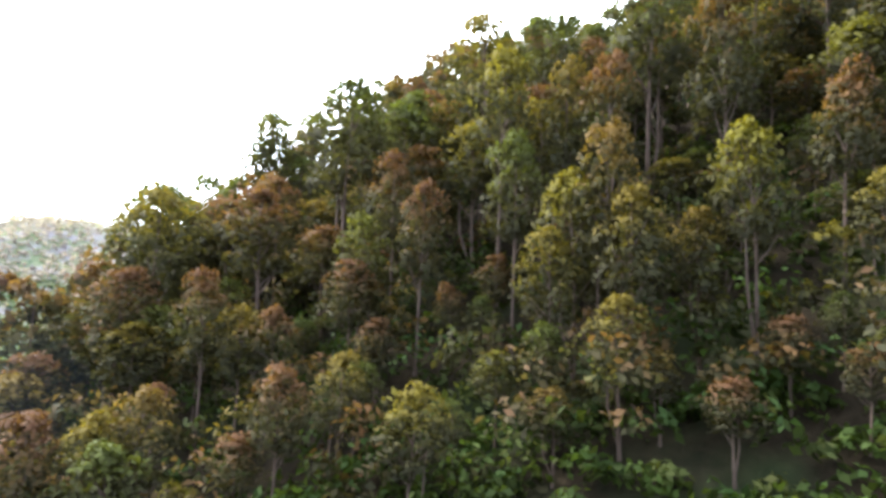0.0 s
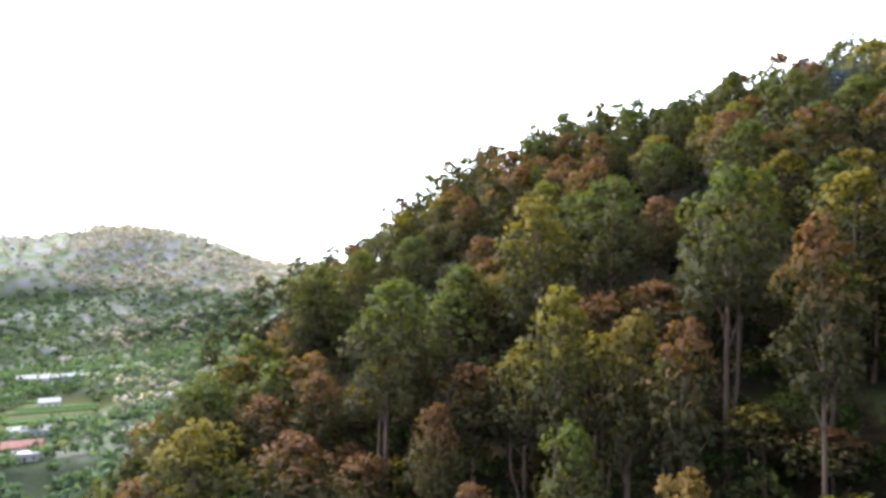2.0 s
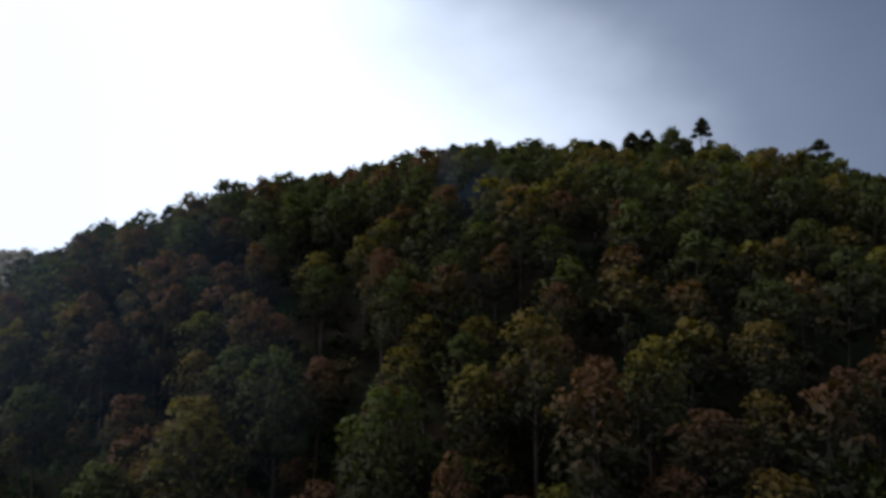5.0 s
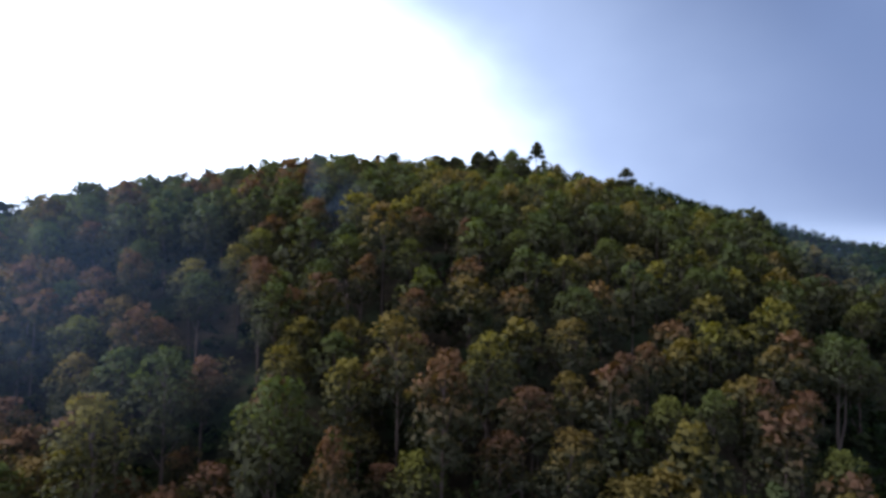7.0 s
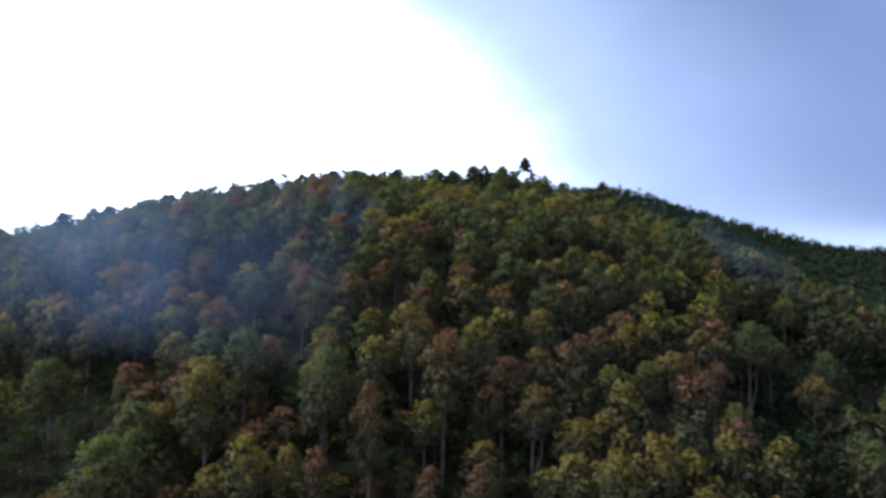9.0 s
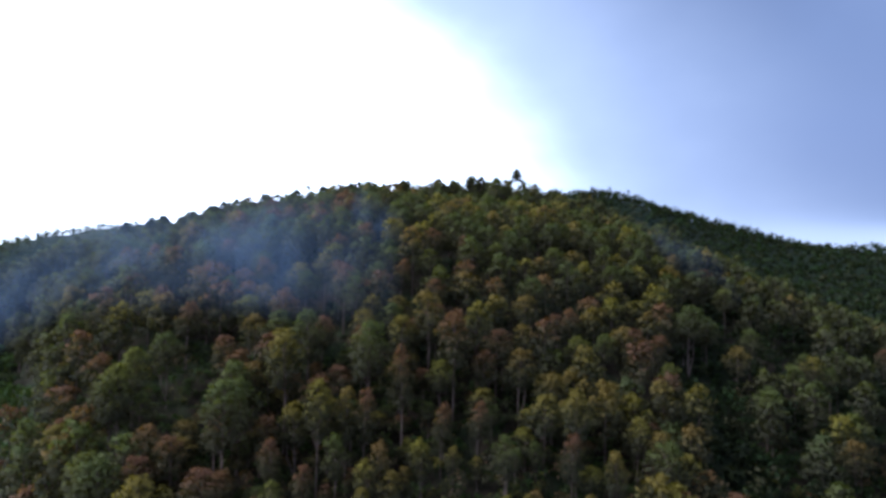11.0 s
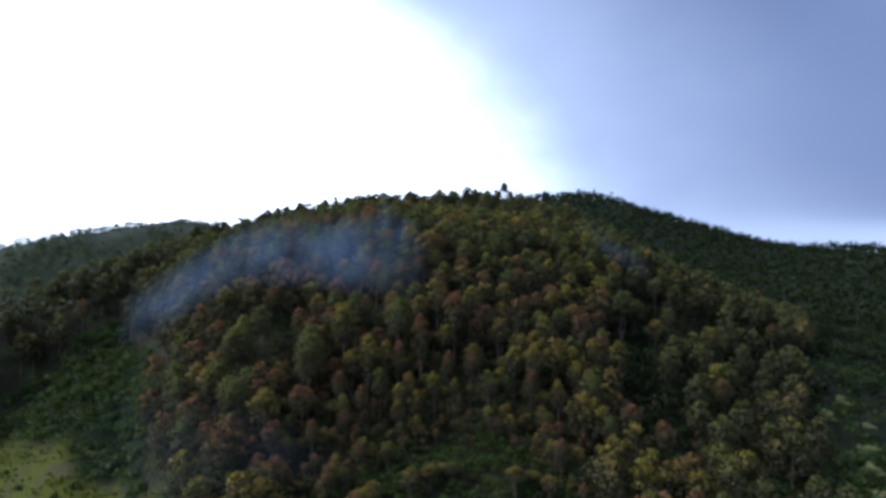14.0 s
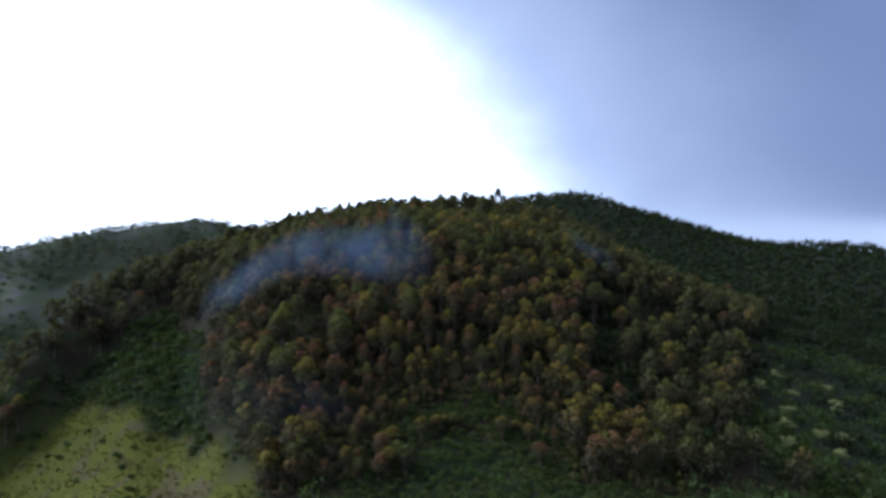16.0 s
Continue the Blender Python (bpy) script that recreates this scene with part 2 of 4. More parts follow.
def land(x, y):
    """Height of the ground at x, y (numbers or arrays)."""
    x, y = np.asarray(x, float), np.asarray(y, float)
    z = np.full(np.broadcast(x, y).shape, VALLEY)
    for kx, ky, rx, ry, turn, high in KNOLLS:
        c, s = math.cos(turn), math.sin(turn)
        dx, dy = x - kx, y - ky
        z = z + high * np.exp(-((dx * c + dy * s) / rx) ** 2 - ((-dx * s + dy * c) / ry) ** 2)
    z = z + 0.7 * np.sin(x * 0.11 + 1.3 * np.sin(y * 0.07)) * np.sin(y * 0.13 + 0.4) + 0.35 * np.sin(x * 0.31 + y * 0.17) * np.sin(y * 0.29 - x * 0.12)
    far = np.clip((np.hypot(x, y) - 350) / 500, 0, 1)
    return z + far * (5 * np.sin(x * 0.021 + 1.0) * np.sin(y * 0.017) + 3 * np.sin(x * 0.045 - y * 0.03))


UX, UY = 0.68, 0.733                                   # up the main slope


def along(x, y):
    return UX * x + UY * y


def across(x, y):
    return UY * x - UX * y


def wander(x, y):
    return 3.0 * np.sin(x * 0.19 + y * 0.05) + 2.5 * np.sin(y * 0.23 - x * 0.07 + 2.0)


def gully(x, y):
    """The dark treeless hollow on the east side of the wood."""
    u, v = along(x, y), across(x, y)
    return (np.abs(v - 51 - 0.45 * np.clip(u - 66, 0, 40) - 0.4 * wander(x, y)) < 7.0) & (u > 18) & (u < 98)


def in_wood(x, y):
    """Where the tall gum wood stands."""
    u, v, w = along(x, y), across(x, y), wander(x, y)
    left = np.where(y > 160 - 0.12 * np.clip(x + 50, -70, 0), -112, np.interp(y, [20, 35, 60, 76, 106], [-41, -43, -41, -38, -27]))
    foot = np.where(v < -21, -8.0, np.where(v < 27, 1.5, -4.0))
    right = 92 + np.clip(u - 30, 0, 400) * 0.55
    return (x > left + 0.6 * w) & (u > foot + 0.5 * w) & (v < right + w) & (u < 232) & (np.hypot(x, y) > 16) & ~gully(x, y)


def behind(x, y):
    """Well down the far side of the crest."""
    return land(x - 40 * UX, y - 40 * UY) > land(x, y) + 6


def meadow(x, y):
    """How far the ground is open grass: the west flank below the wood, and the valley fields."""
    w = wander(x, y)
    flank = np.clip((-39 - x - 0.29 * np.clip(y - 90, 0, 200) + w) / 5, 0, 1) * np.clip((x + 125 + w) / 15, 0, 1) * np.clip((y - 10) / 20, 0, 1) * np.clip((158 - 0.12 * np.clip(x + 50, -70, 0) - y + w) / 10, 0, 1)
    fields = np.clip(1.4 - np.hypot(x + 264, (y - 330) * 0.8) / 40, 0, 1)
    far_grass = np.clip((-90 - x) / 30, 0, 1) * np.clip((np.hypot(x, y) - 200) / 100, 0, 1) * np.clip(0.9 * np.sin(x * 0.031 + 1.4 * np.sin(y * 0.019)) * np.sin(y * 0.027 + 0.5) + 0.2, 0, 0.5)
    return np.maximum(np.maximum(flank, fields), 0.4 * far_grass)


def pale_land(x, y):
    """How far the ground across the valley and on the hill beyond is paled: clearings, and haze put into the colour.
    """
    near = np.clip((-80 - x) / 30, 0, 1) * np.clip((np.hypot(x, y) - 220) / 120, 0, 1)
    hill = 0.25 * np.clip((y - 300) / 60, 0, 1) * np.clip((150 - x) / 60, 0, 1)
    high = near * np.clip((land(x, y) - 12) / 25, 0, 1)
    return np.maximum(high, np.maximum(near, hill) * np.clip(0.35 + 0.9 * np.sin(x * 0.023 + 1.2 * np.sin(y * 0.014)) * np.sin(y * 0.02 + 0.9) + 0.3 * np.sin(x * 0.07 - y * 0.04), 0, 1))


def ring(count, reach, power):
    s = np.linspace(-1, 1, count)
    return np.sinh(s * power) / math.sinh(power) * reach


def build_ground():
    xs, ys = 40 + ring(250, 4200, 6.2), 70 + ring(250, 4200, 6.2)
    gx, gy = np.meshgrid(xs, ys)
    z = land(gx, gy)
    n = len(xs)
    verts = np.stack([gx, gy, z], -1).reshape(-1, 3)
    i = np.arange(n * n).reshape(n, n)
    quads = np.stack([i[:-1, :-1], i[:-1, 1:], i[1:, 1:], i[1:, :-1]], -1).reshape(-1, 4)
    me = quad_mesh("ground", verts, quads)
    cover = in_wood(gx, gy).astype(float)
    for _ in range(2):
        cover[1:-1, 1:-1] = (cover[1:-1, 1:-1] * 2 + cover[:-2, 1:-1] + cover[2:, 1:-1] + cover[1:-1, :-2] + cover[1:-1, 2:]) / 6
    me.attributes.new("cover", "FLOAT", "POINT").data.foreach_set("value", cover.ravel())
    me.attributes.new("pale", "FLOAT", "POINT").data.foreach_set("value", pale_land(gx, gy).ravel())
    me.attributes.new("meadow", "FLOAT", "POINT").data.foreach_set("value", meadow(gx, gy).ravel())
    me.polygons.foreach_set("use_smooth", np.ones(len(quads), bool))
    me.materials.append(ground_material())
    tagged(new("ground", me), "grassy and wooded hillsides running down to a valley", "ground", kind="structure")


def quad_mesh(name, verts, quads):
    me = bpy.data.meshes.new(name)
    me.vertices.add(len(verts))
    me.vertices.foreach_set("co", np.asarray(verts, np.float32).ravel())
    me.loops.add(len(quads) * 4)
    me.loops.foreach_set("vertex_index", np.asarray(quads, np.int32).ravel())
    me.polygons.add(len(quads))
    me.polygons.foreach_set("loop_start", np.arange(len(quads), dtype=np.int32) * 4)
    me.update(calc_edges=True)
    return me


build_ground()

# ---- foliage ----


def unit(v):
    return v / np.maximum(np.linalg.norm(v, axis=-1, keepdims=True), 1e-6)


def leaf_cloud(rng, centre, radius, count, size, tip, tone, low=-0.35, spread=0.75, away=None):
    """Leaves on the outside of many lobes. centre, radius: (n, 3); tip, tone: (n,). Returns vertices, tips, tones."""
    n = len(centre)
    d = rng.normal(size=(n, count, 3))
    d = unit(d)
    d[..., 2] = np.where(d[..., 2] < low, -d[..., 2] * rng.uniform(0.3, 1.0, (n, count)), d[..., 2])
    d = unit(d)
    reach = 1 - rng.random((n, count, 1)) ** 1.6 * 0.55
    p = centre[:, None, :] + d * radius[:, None, :] * reach
    face = unit(d * 0.9 + rng.normal(size=d.shape) * spread + np.array((0, 0, 0.25)))
    side = unit(np.cross(face, rng.normal(size=d.shape)))
    axis = np.cross(face, side)
    s = size * rng.uniform(0.6, 1.3, (n, count, 1))
    a, b = axis * s, side * s * 0.55
    bend = face * s * 0.22
    verts = np.stack([p - a - bend, p + b, p + a - bend, p - b], 2).reshape(-1, 3)
    # top and outer leaves lighter, inner ones darker: crown shading put into the colour
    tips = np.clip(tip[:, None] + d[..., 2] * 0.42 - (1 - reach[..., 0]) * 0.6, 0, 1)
    tones = np.broadcast_to(tone[:, None], (n, count))
    soft = d + face * 0.35
    if away is not None:
        soft = soft + 0.8 * away[:, None, :]
    soft = unit(soft)
    return verts, np.repeat(tips.reshape(-1), 4), np.repeat(tones.reshape(-1), 4), np.repeat(soft.reshape(-1, 3), 4, 0)


def leaf_mesh(name, clouds, mat):
    verts = np.concatenate([c[0] for c in clouds])
    quads = np.arange(len(verts)).reshape(-1, 4)
    me = quad_mesh(name, verts, quads)
    for key, k in (("tip", 1), ("tone", 2)):
        me.attributes.new(key, "FLOAT", "POINT").data.foreach_set("value", np.concatenate([c[k] for c in clouds]).astype(np.float32))
    me.polygons.foreach_set("use_smooth", np.ones(len(quads), bool))
    me.normals_split_custom_set_from_vertices(np.concatenate([c[3] for c in clouds]))
    me.materials.append(mat)
    return me


def tubes(name, paths, mat, sides=6):
    """Tapering limbs: each path is a list of (point, radius)."""
    verts, quads = [], []
    for path in paths:
        pts = [Vector(p) for p, _ in path]
        first = len(verts)
        for k, (p, r) in enumerate(path):
            way = (pts[min(k + 1, len(pts) - 1)] - pts[max(k - 1, 0)]).normalized()
            e1 = way.cross(Vector((0.31, 0.95, 0.05))).normalized()
            e2 = way.cross(e1)
            for j in range(sides):
                a = 2 * math.pi * j / sides
                verts.append(pts[k] + (e1 * math.cos(a) + e2 * math.sin(a)) * r)
        for k in range(len(path) - 1):
            for j in range(sides):
                a, b = first + k * sides + j, first + k * sides + (j + 1) % sides
                quads.append((a, b, b + sides, a + sides))
    me = quad_mesh(name, np.array([tuple(v) for v in verts]), np.array(quads))
    me.polygons.foreach_set("use_smooth", np.ones(len(quads), bool))
    me.materials.append(mat)
    return me


def gum_lobes(rng, trees, lobes, low=0.28):
    """Lobe centres for gum crowns, for trees of height 1 scaled later: fractions of height and metres across."""
    k = np.arange(lobes)
    q = (k / max(lobes - 1, 1)) ** 0.82
    q = q[None, :] + rng.uniform(-0.04, 0.04, (trees, lobes))
    q[:, 0] = 0.05
    f = 0.98 - (0.98 - low) * q
    wide = np.interp(q, [0.03, 0.28, 0.57, 0.83, 1.0], [0.5, 1.65, 2.15, 1.95, 1.3])
    ang = rng.uniform(0, 6.28, (trees, 1)) + k[None, :] * 2.4 + rng.uniform(-0.5, 0.5, (trees, lobes))
    out = wide * rng.uniform(0.5, 1.12, (trees, lobes)) * rng.uniform(0.85, 1.2, (trees, 1))
    rad = np.interp(q, [0.05, 0.25, 0.55, 1.0], [0.95, 1.25, 1.5, 1.1]) * rng.uniform(0.75, 1.25, (trees, lobes))
    return f, ang, out, rad


def gum_tree(rng, height, tone, lobes, leaves, size, bare=0.0, label=""):
    """One gum tree: an empty at its foot with a trunk and a crown."""
    f, ang, out, rad = [a[0] for a in gum_lobes(rng, 1, lobes, rng.uniform(0.46, 0.58))]
    f = 1 - (1 - f) * (1 - bare)
    lean = rng.uniform(-0.035, 0.035, 2)
    bow = rng.uniform(-0.35, 0.35, 2)

    def stem(s):
        return Vector((lean[0] * height * s + bow[0] * math.sin(s * 3.0), lean[1] * height * s + bow[1] * math.sin(s * 3.4), height * s))

    mid = np.array([tuple(stem(v)) for v in f])
    centre = mid + np.stack([np.cos(ang) * out, np.sin(ang) * out, np.zeros(lobes)], -1)
    radius = np.stack([rad, rad, rad * 1.12], -1)
    # new growth colours the top; lower lobes darkened to paint in shade
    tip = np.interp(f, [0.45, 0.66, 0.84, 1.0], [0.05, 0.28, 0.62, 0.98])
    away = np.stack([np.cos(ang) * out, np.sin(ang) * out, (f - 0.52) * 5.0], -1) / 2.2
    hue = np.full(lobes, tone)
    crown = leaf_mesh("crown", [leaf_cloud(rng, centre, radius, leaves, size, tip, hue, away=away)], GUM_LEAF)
    base = 0.012 * height
    paths = [[(stem(s) - Vector((0, 0, 0.8 if s == 0 else 0)), base * (1.25 if s == 0 else 1) * (1 - s * 0.85)) for s in (0, 0.1, 0.25, 0.42, 0.6, 0.78, 0.95)]]
    for k in range(1, lobes, 2):
        root = stem(max(f[k] - 0.13, 0.15))
        end = Vector(centre[k])
        paths.append([(root, base * 0.42), (root.lerp(end, 0.5) - Vector((0, 0, 0.15)), base * 0.3), (end, base * 0.12)])
    if rng.random() < 0.35:
        root = stem(0.06)
        off = Vector((rng.uniform(-1, 1), rng.uniform(-1, 1), 0)).normalized() * 1.1
        paths.append([(root, base * 0.7), (root.lerp(stem(0.5), 0.6) + off, base * 0.55), (stem(0.62) + off, base * 0.3)])
    tree = new("gum_tree")
    for part_name, me in (("trunk", tubes("trunk", paths, BARK)), ("crown", crown)):
        new(part_name, me).parent = tree
    return tagged(tree, label, "tree", "gum trees on the slope")


def scatter(rng, x0, x1, y0, y1, step, keep):
    """Jittered grid of planting places inside keep(x, y)."""
    gx, gy = np.meshgrid(np.arange(x0, x1, step), np.arange(y0, y1, step))
    gx = gx + (np.arange(gx.shape[0]) % 2)[:, None] * step * 0.5
    x = (gx + rng.uniform(-0.42, 0.42, gx.shape) * step).ravel()
    y = (gy + rng.uniform(-0.42, 0.42, gy.shape) * step).ravel()
    ok = keep(x, y)
    return x[ok], y[ok]


def tone_at(rng, x, y):
    """Shoot colour: rust on the west flank, more yellow in the middle, with green and mixed trees everywhere."""
    pull = np.clip((across(x, y) + 70) / 90, 0, 1)
    r = rng.random(len(x))
    rust, gold = 0.52 - 0.20 * pull, 0.20 + 0.20 * pull
    gold = gold + 0.22 * ((np.abs(across(x, y) - 26) < 24) & (along(x, y) < 90))
    green = ((x < -22) & (y > 95)) | ((x < 45) & (y > 122)) | ((across(x, y) > 52) & (r < 0.5)) | ((along(x, y) > 78) & (r < 0.32))      # dark trees round the west end of the crest; greener east side and upslope to dim both
    r = np.where(green, 0.95, r)
    return np.where(r < rust, rng.uniform(0.60, 0.90, len(x)), np.where(r < rust + gold, rng.uniform(0.33, 0.55, len(x)), rng.uniform(0.02, 0.22, len(x))))


# trees told apart on the slope: x, y, height of the crown's top
GOLD_TREES = [(9.7, 32.2, 31.5), (16.5, 30.4, 31.2), (10.2, 30.3, 27.4), (6.0, 32.0, 25.3), (7.9, 33.4, 28.8), (4.5, 43.2, 40.2), (8.8, 41.1, 38.7), (3.7, 53.6, 48.5), (31.6, 46.6, 54.6), (39.8, 40.6, 52.7), (49.4, 36.4, 47.9), (50.3, 11.2, 33.1), (90.9, -6.1, 23.3), (-22.0, 46.7, 28.9), (-27.4, 88.3, 29.1), (-17.1, 53.4, 25.0), (41.0, 30.8, 44.0), (39.9, 16.8, 38.3), (14.3, 31.9, 26.7)]
RUST_TREES = [(-3.3, 43.6, 31.9), (-1.1, 37.8, 28.8), (-9.3, 48.8, 26.8), (-14.5, 37.5, 22.5), (11.3, 39.2, 38.6), (19.5, 39.5, 44.8), (30.8, 38.3, 51.0), (10.2, 67.6, 54.6), (-14.9, 54.8, 32.0), (-19.5, 54.9, 29.8), (18.0, 66.2, 47.3), (4.2, 60.3, 46.7), (-26.2, 78.6, 31.9), (13.9, 83.1, 61.2), (-25.6, 33.0, 17.6), (27.9, -0.8, 19.1), (25.0, 67.8, 59.9)]
GREEN_TREES = [(-26.3, 57.0, 31.0), (-8.0, 50.9, 40.2), (10.5, 58.0, 50.9), (16.5, 45.9, 49.0), (-3.1, 59.1, 42.1), (8.4, 65.2, 50.2), (-15.7, 67.5, 36.8), (24.4, 63.1, 57.6), (33.4, 67.7, 60.7), (89.3, 20.2, 51.2), (47.2, 4.3, 30.9), (117.4, -1.0, 36.9), (118.5, 4.4, 39.7), (92.9, 23.1, 49.1), (79.5, 29.3, 43.6), (93.1, 3.9, 34.8), (28.6, 39.8, 41.8), (23.0, 45.4, 42.8), (11.7, 44.0, 35.6), (95.3, 135.3, 94.3), (140.6, 145.1, 103.2), (121.8, 111.9, 95.7)]
# more of them further up the slope
GOLD_SLOPE = [(54.0, 40.3, 53.6), (26.5, 78.9, 62.6), (11.0, 76.5, 55.3), (20.1, 79.4, 60.3), (23.2, 56.9, 50.5), (26.5, 59.2, 53.5), (0.7, 59.6, 41.5), (5.1, 69.5, 49.5), (-78.6, 154.3, 7.1), (-27.2, 75.2, 31.4), (51.0, 7.0, 31.2), (96.4, 11.8, 42.1), (115.2, 1.5, 39.4), (88.3, -12.7, 27.6), (8.0, 45.6, 37.0), (2.9, 47.4, 35.9)]
RUST_SLOPE = [(37.7, 45.6, 50.1), (15.4, 60.9, 49.3), (36.0, 35.4, 43.7), (71.8, 24.0, 46.7), (75.5, 20.5, 45.4), (62.1, 33.9, 50.7), (20.3, 53.7, 47.6), (27.6, 64.4, 56.8), (9.6, 84.3, 58.9), (11.6, 98.6, 65.9), (38.5, 64.9, 61.3), (27.6, 74.4, 61.0), (53.2, 70.0, 69.9), (57.7, 63.6, 68.0), (57.4, 34.4, 49.9), (41.0, 83.0, 71.1), (41.4, 55.2, 57.1), (12.9, 70.1, 53.1), (-1.2, 68.9, 45.8), (-5.7, 89.4, 54.6), (-82.2, 152.3, 4.1), (-36.7, 161.5, 44.5), (-19.5, 82.1, 42.0), (-4.2, 80.9, 51.6), (125.4, 32.0, 60.6), (50.0, -5.6, 24.8), (50.8, -15.0, 22.0), (319.3, 59.0, 47.6), (150.2, -5.1, 39.5)]
GREEN_SLOPE = [(72.0, 55.2, 68.1), (60.2, 44.0, 57.5), (94.8, 29.7, 55.5), (97.7, 23.6, 51.3), (120.2, 24.5, 55.3), (56.5, 28.4, 45.6), (19.7, 75.7, 58.4), (15.9, 89.4, 62.8), (71.7, 72.1, 75.4), (63.2, 57.2, 66.2), (76.2, 49.5, 65.3), (86.7, 39.3, 60.8), (6.3, 74.6, 53.1), (28.9, 54.9, 52.0), (46.2, 64.1, 64.1), (39.6, 69.8, 64.4), (62.9, 25.9, 46.0), (69.0, 14.8, 40.6), (30.9, 81.1, 65.2), (97.7, 19.5, 48.2), (107.0, 13.3, 45.7), (27.4, 22.1, 31.7), (41.3, -5.7, 22.8), (85.5, 1.8, 35.3)]
# smaller trees at the foot of the wood, and single trees on its skyline
YOUNG_GOLD = [(10.8, 28.3, 18.0), (5.8, 28.3, 16.4), (-15.8, 40.3, 17.9), (8.9, 28.3, 21.7)]
YOUNG_RUST = [(23.0, 33.0, 35.5), (27.5, 36.5, 34.0), (-32.0, 55.0, 21.5), (12.8, 25.3, 17.8), (16.4, 27.3, 19.3), (17.8, 24.3, 16.7), (-3.4, 36.3, 19.9), (-18.0, 34.3, 14.2), (-15.6, 34.3, 15.8), (-26.6, 40.3, 16.5)]
YOUNG_GREEN = [(-19.5, 68.0, 42.0), (-16.0, 73.0, 44.0), (-25.0, 54.0, 30.5), (-20.0, 70.0, 40.0), (-9.6, 75.0, 46.0), (6.0, 85.0, 57.0), (5.8, 30.3, 20.2), (3.4, 31.3, 18.6), (18.8, 27.3, 20.6), (-4.2, 33.3, 17.5), (15.3, 33.3, 23.2), (-8.9, 41.3, 19.4), (1.1, 30.3, 14.4)]


def clumps(x, y, a, b):
    """0 to 1: how thickly scrub grows, in irregular patches."""
    return 0.5 + 0.3 * np.sin(x * a + 1.7 * np.sin(y * b)) * np.sin(y * a * 1.2 + 1.1) + 0.2 * np.sin(x * a * 2.7 + y * b * 2.1)


def plant_wood():
    rng = np.random.default_rng(7)
    kinds = []
    for k in range(15):
        colour = (0.14, 0.42, 0.74)[k % 3] + 0.03 * (k // 3 - 2)
        word = ("dull green", "golden-yellow", "rust-red")[k % 3]
        h = 14.0 + 0.75 * (k % 5)
        kinds.append((h, gum_tree(rng, h, colour, 19, 78, 0.255, label="slender eucalyptus with bare pale trunk and %s crown tips" % word)))
    used = set()

    def place(x, y, shade, high, wide):
        k = int(rng.integers(5)) * 3 + shade
        h, tree = kinds[k]
        s = high / h
        wide *= s ** 0.5
        m = pose(x, y, float(land(x, y)), 0, 0, rng.uniform(0, 360)) @ Matrix.Diagonal((wide, wide, s, 1))
        if k in used:
            copy_thing(tree, m).matrix_basis = m
        else:
            tree.matrix_basis = m
            used.add(k)

    rows = (GREEN_TREES + GREEN_SLOPE + YOUNG_GREEN, GOLD_TREES + GOLD_SLOPE + YOUNG_GOLD, RUST_TREES + RUST_SLOPE + YOUNG_RUST)
    known = [(*p, shade) for shade, row in enumerate(rows) for p in row]
    for x, y, top, shade in known:
        place(x, y, shade, min(max(top + 0.5 - float(land(x, y)), 4.5), 22.0), rng.uniform(0.72, 0.88) if math.hypot(x, y) < 46 else rng.uniform(1.0, 1.28))
    x, y = scatter(rng, -115, 330, -75, 330, 6.6, lambda a, b: in_wood(a, b) & ~behind(a, b))
    stay = (across(x, y) < 64) | (along(x, y) > 105) | (rng.random(len(x)) < 0.42)
    sx, sy = scatter(rng, -45, 70, 0, 70, 4.3, lambda a, b: in_wood(a, b) & (np.hypot(a, b) < 62) & (rng.random(len(a)) < 0.6))
    slight = np.concatenate([np.zeros(stay.sum(), bool), np.ones(len(sx), bool)])
    x, y = np.concatenate([x[stay], sx]), np.concatenate([y[stay], sy])
    gap = np.min(np.hypot(x[:, None] - np.array([p[0] for p in known]), y[:, None] - np.array([p[1] for p in known])), 1)
    clear = gap > np.where(slight, 2.2, 3.4)
    x, y, slight = x[clear], y[clear], slight[clear]
    tone = tone_at(rng, x, y)
    order = np.argsort(np.hypot(x - 8, y - 26))
    count = 306 - len(known)
    near, rest = order[:count], order[count:]
    for i in near:
        shade = 0 if tone[i] < 0.25 else 1 if tone[i] < 0.58 else 2
        young = slight[i] or rng.random() < 0.2
        far = math.hypot(x[i], y[i])
        tall = rng.uniform(5.0, 9.5) if young else 14.6 * (0.66 if far < 37 else 1.0) * rng.uniform(0.78, 1.12)
        if far < 27:        # only low young trees round the clearing
            tall = min(tall, 20.6 - 0.36 * far - float(land(x[i], y[i])))
            if tall < 3.5:
                continue
        place(x[i], y[i], shade, tall, rng.uniform(0.72, 0.95) if far < 42 and far > 27 else rng.uniform(1.1, 1.4))
    # the rest of the wood: one joined mesh of crowns and one of stems
    x, y, tone = x[rest], y[rest], tone[rest]
    n, lobes = len(x), 13
    group = clumps(x, y, 0.33, 0.27)
    h = np.where(slight[rest], 0.6, 1.0) * 15.0 * (rng.uniform(0.74, 1.08, n) + 0.22 * (group - 0.4)) * (1 + 0.1 * np.exp(-((x - 68) / 36) ** 2 - ((y - 140) / 30) ** 2) + 0.08 * np.exp(-((x - 2) / 34) ** 2 - ((y - 100) / 34) ** 2))
    z = land(x, y)
    f, ang, out, rad = gum_lobes(rng, n, lobes, 0.36)
    lean = rng.uniform(-0.03, 0.03, (2, n))
    out = out * (1.2 + 0.4 * rng.random((n, 1)))
    cx = x[:, None] + np.cos(ang) * out + lean[0][:, None] * h[:, None] * f
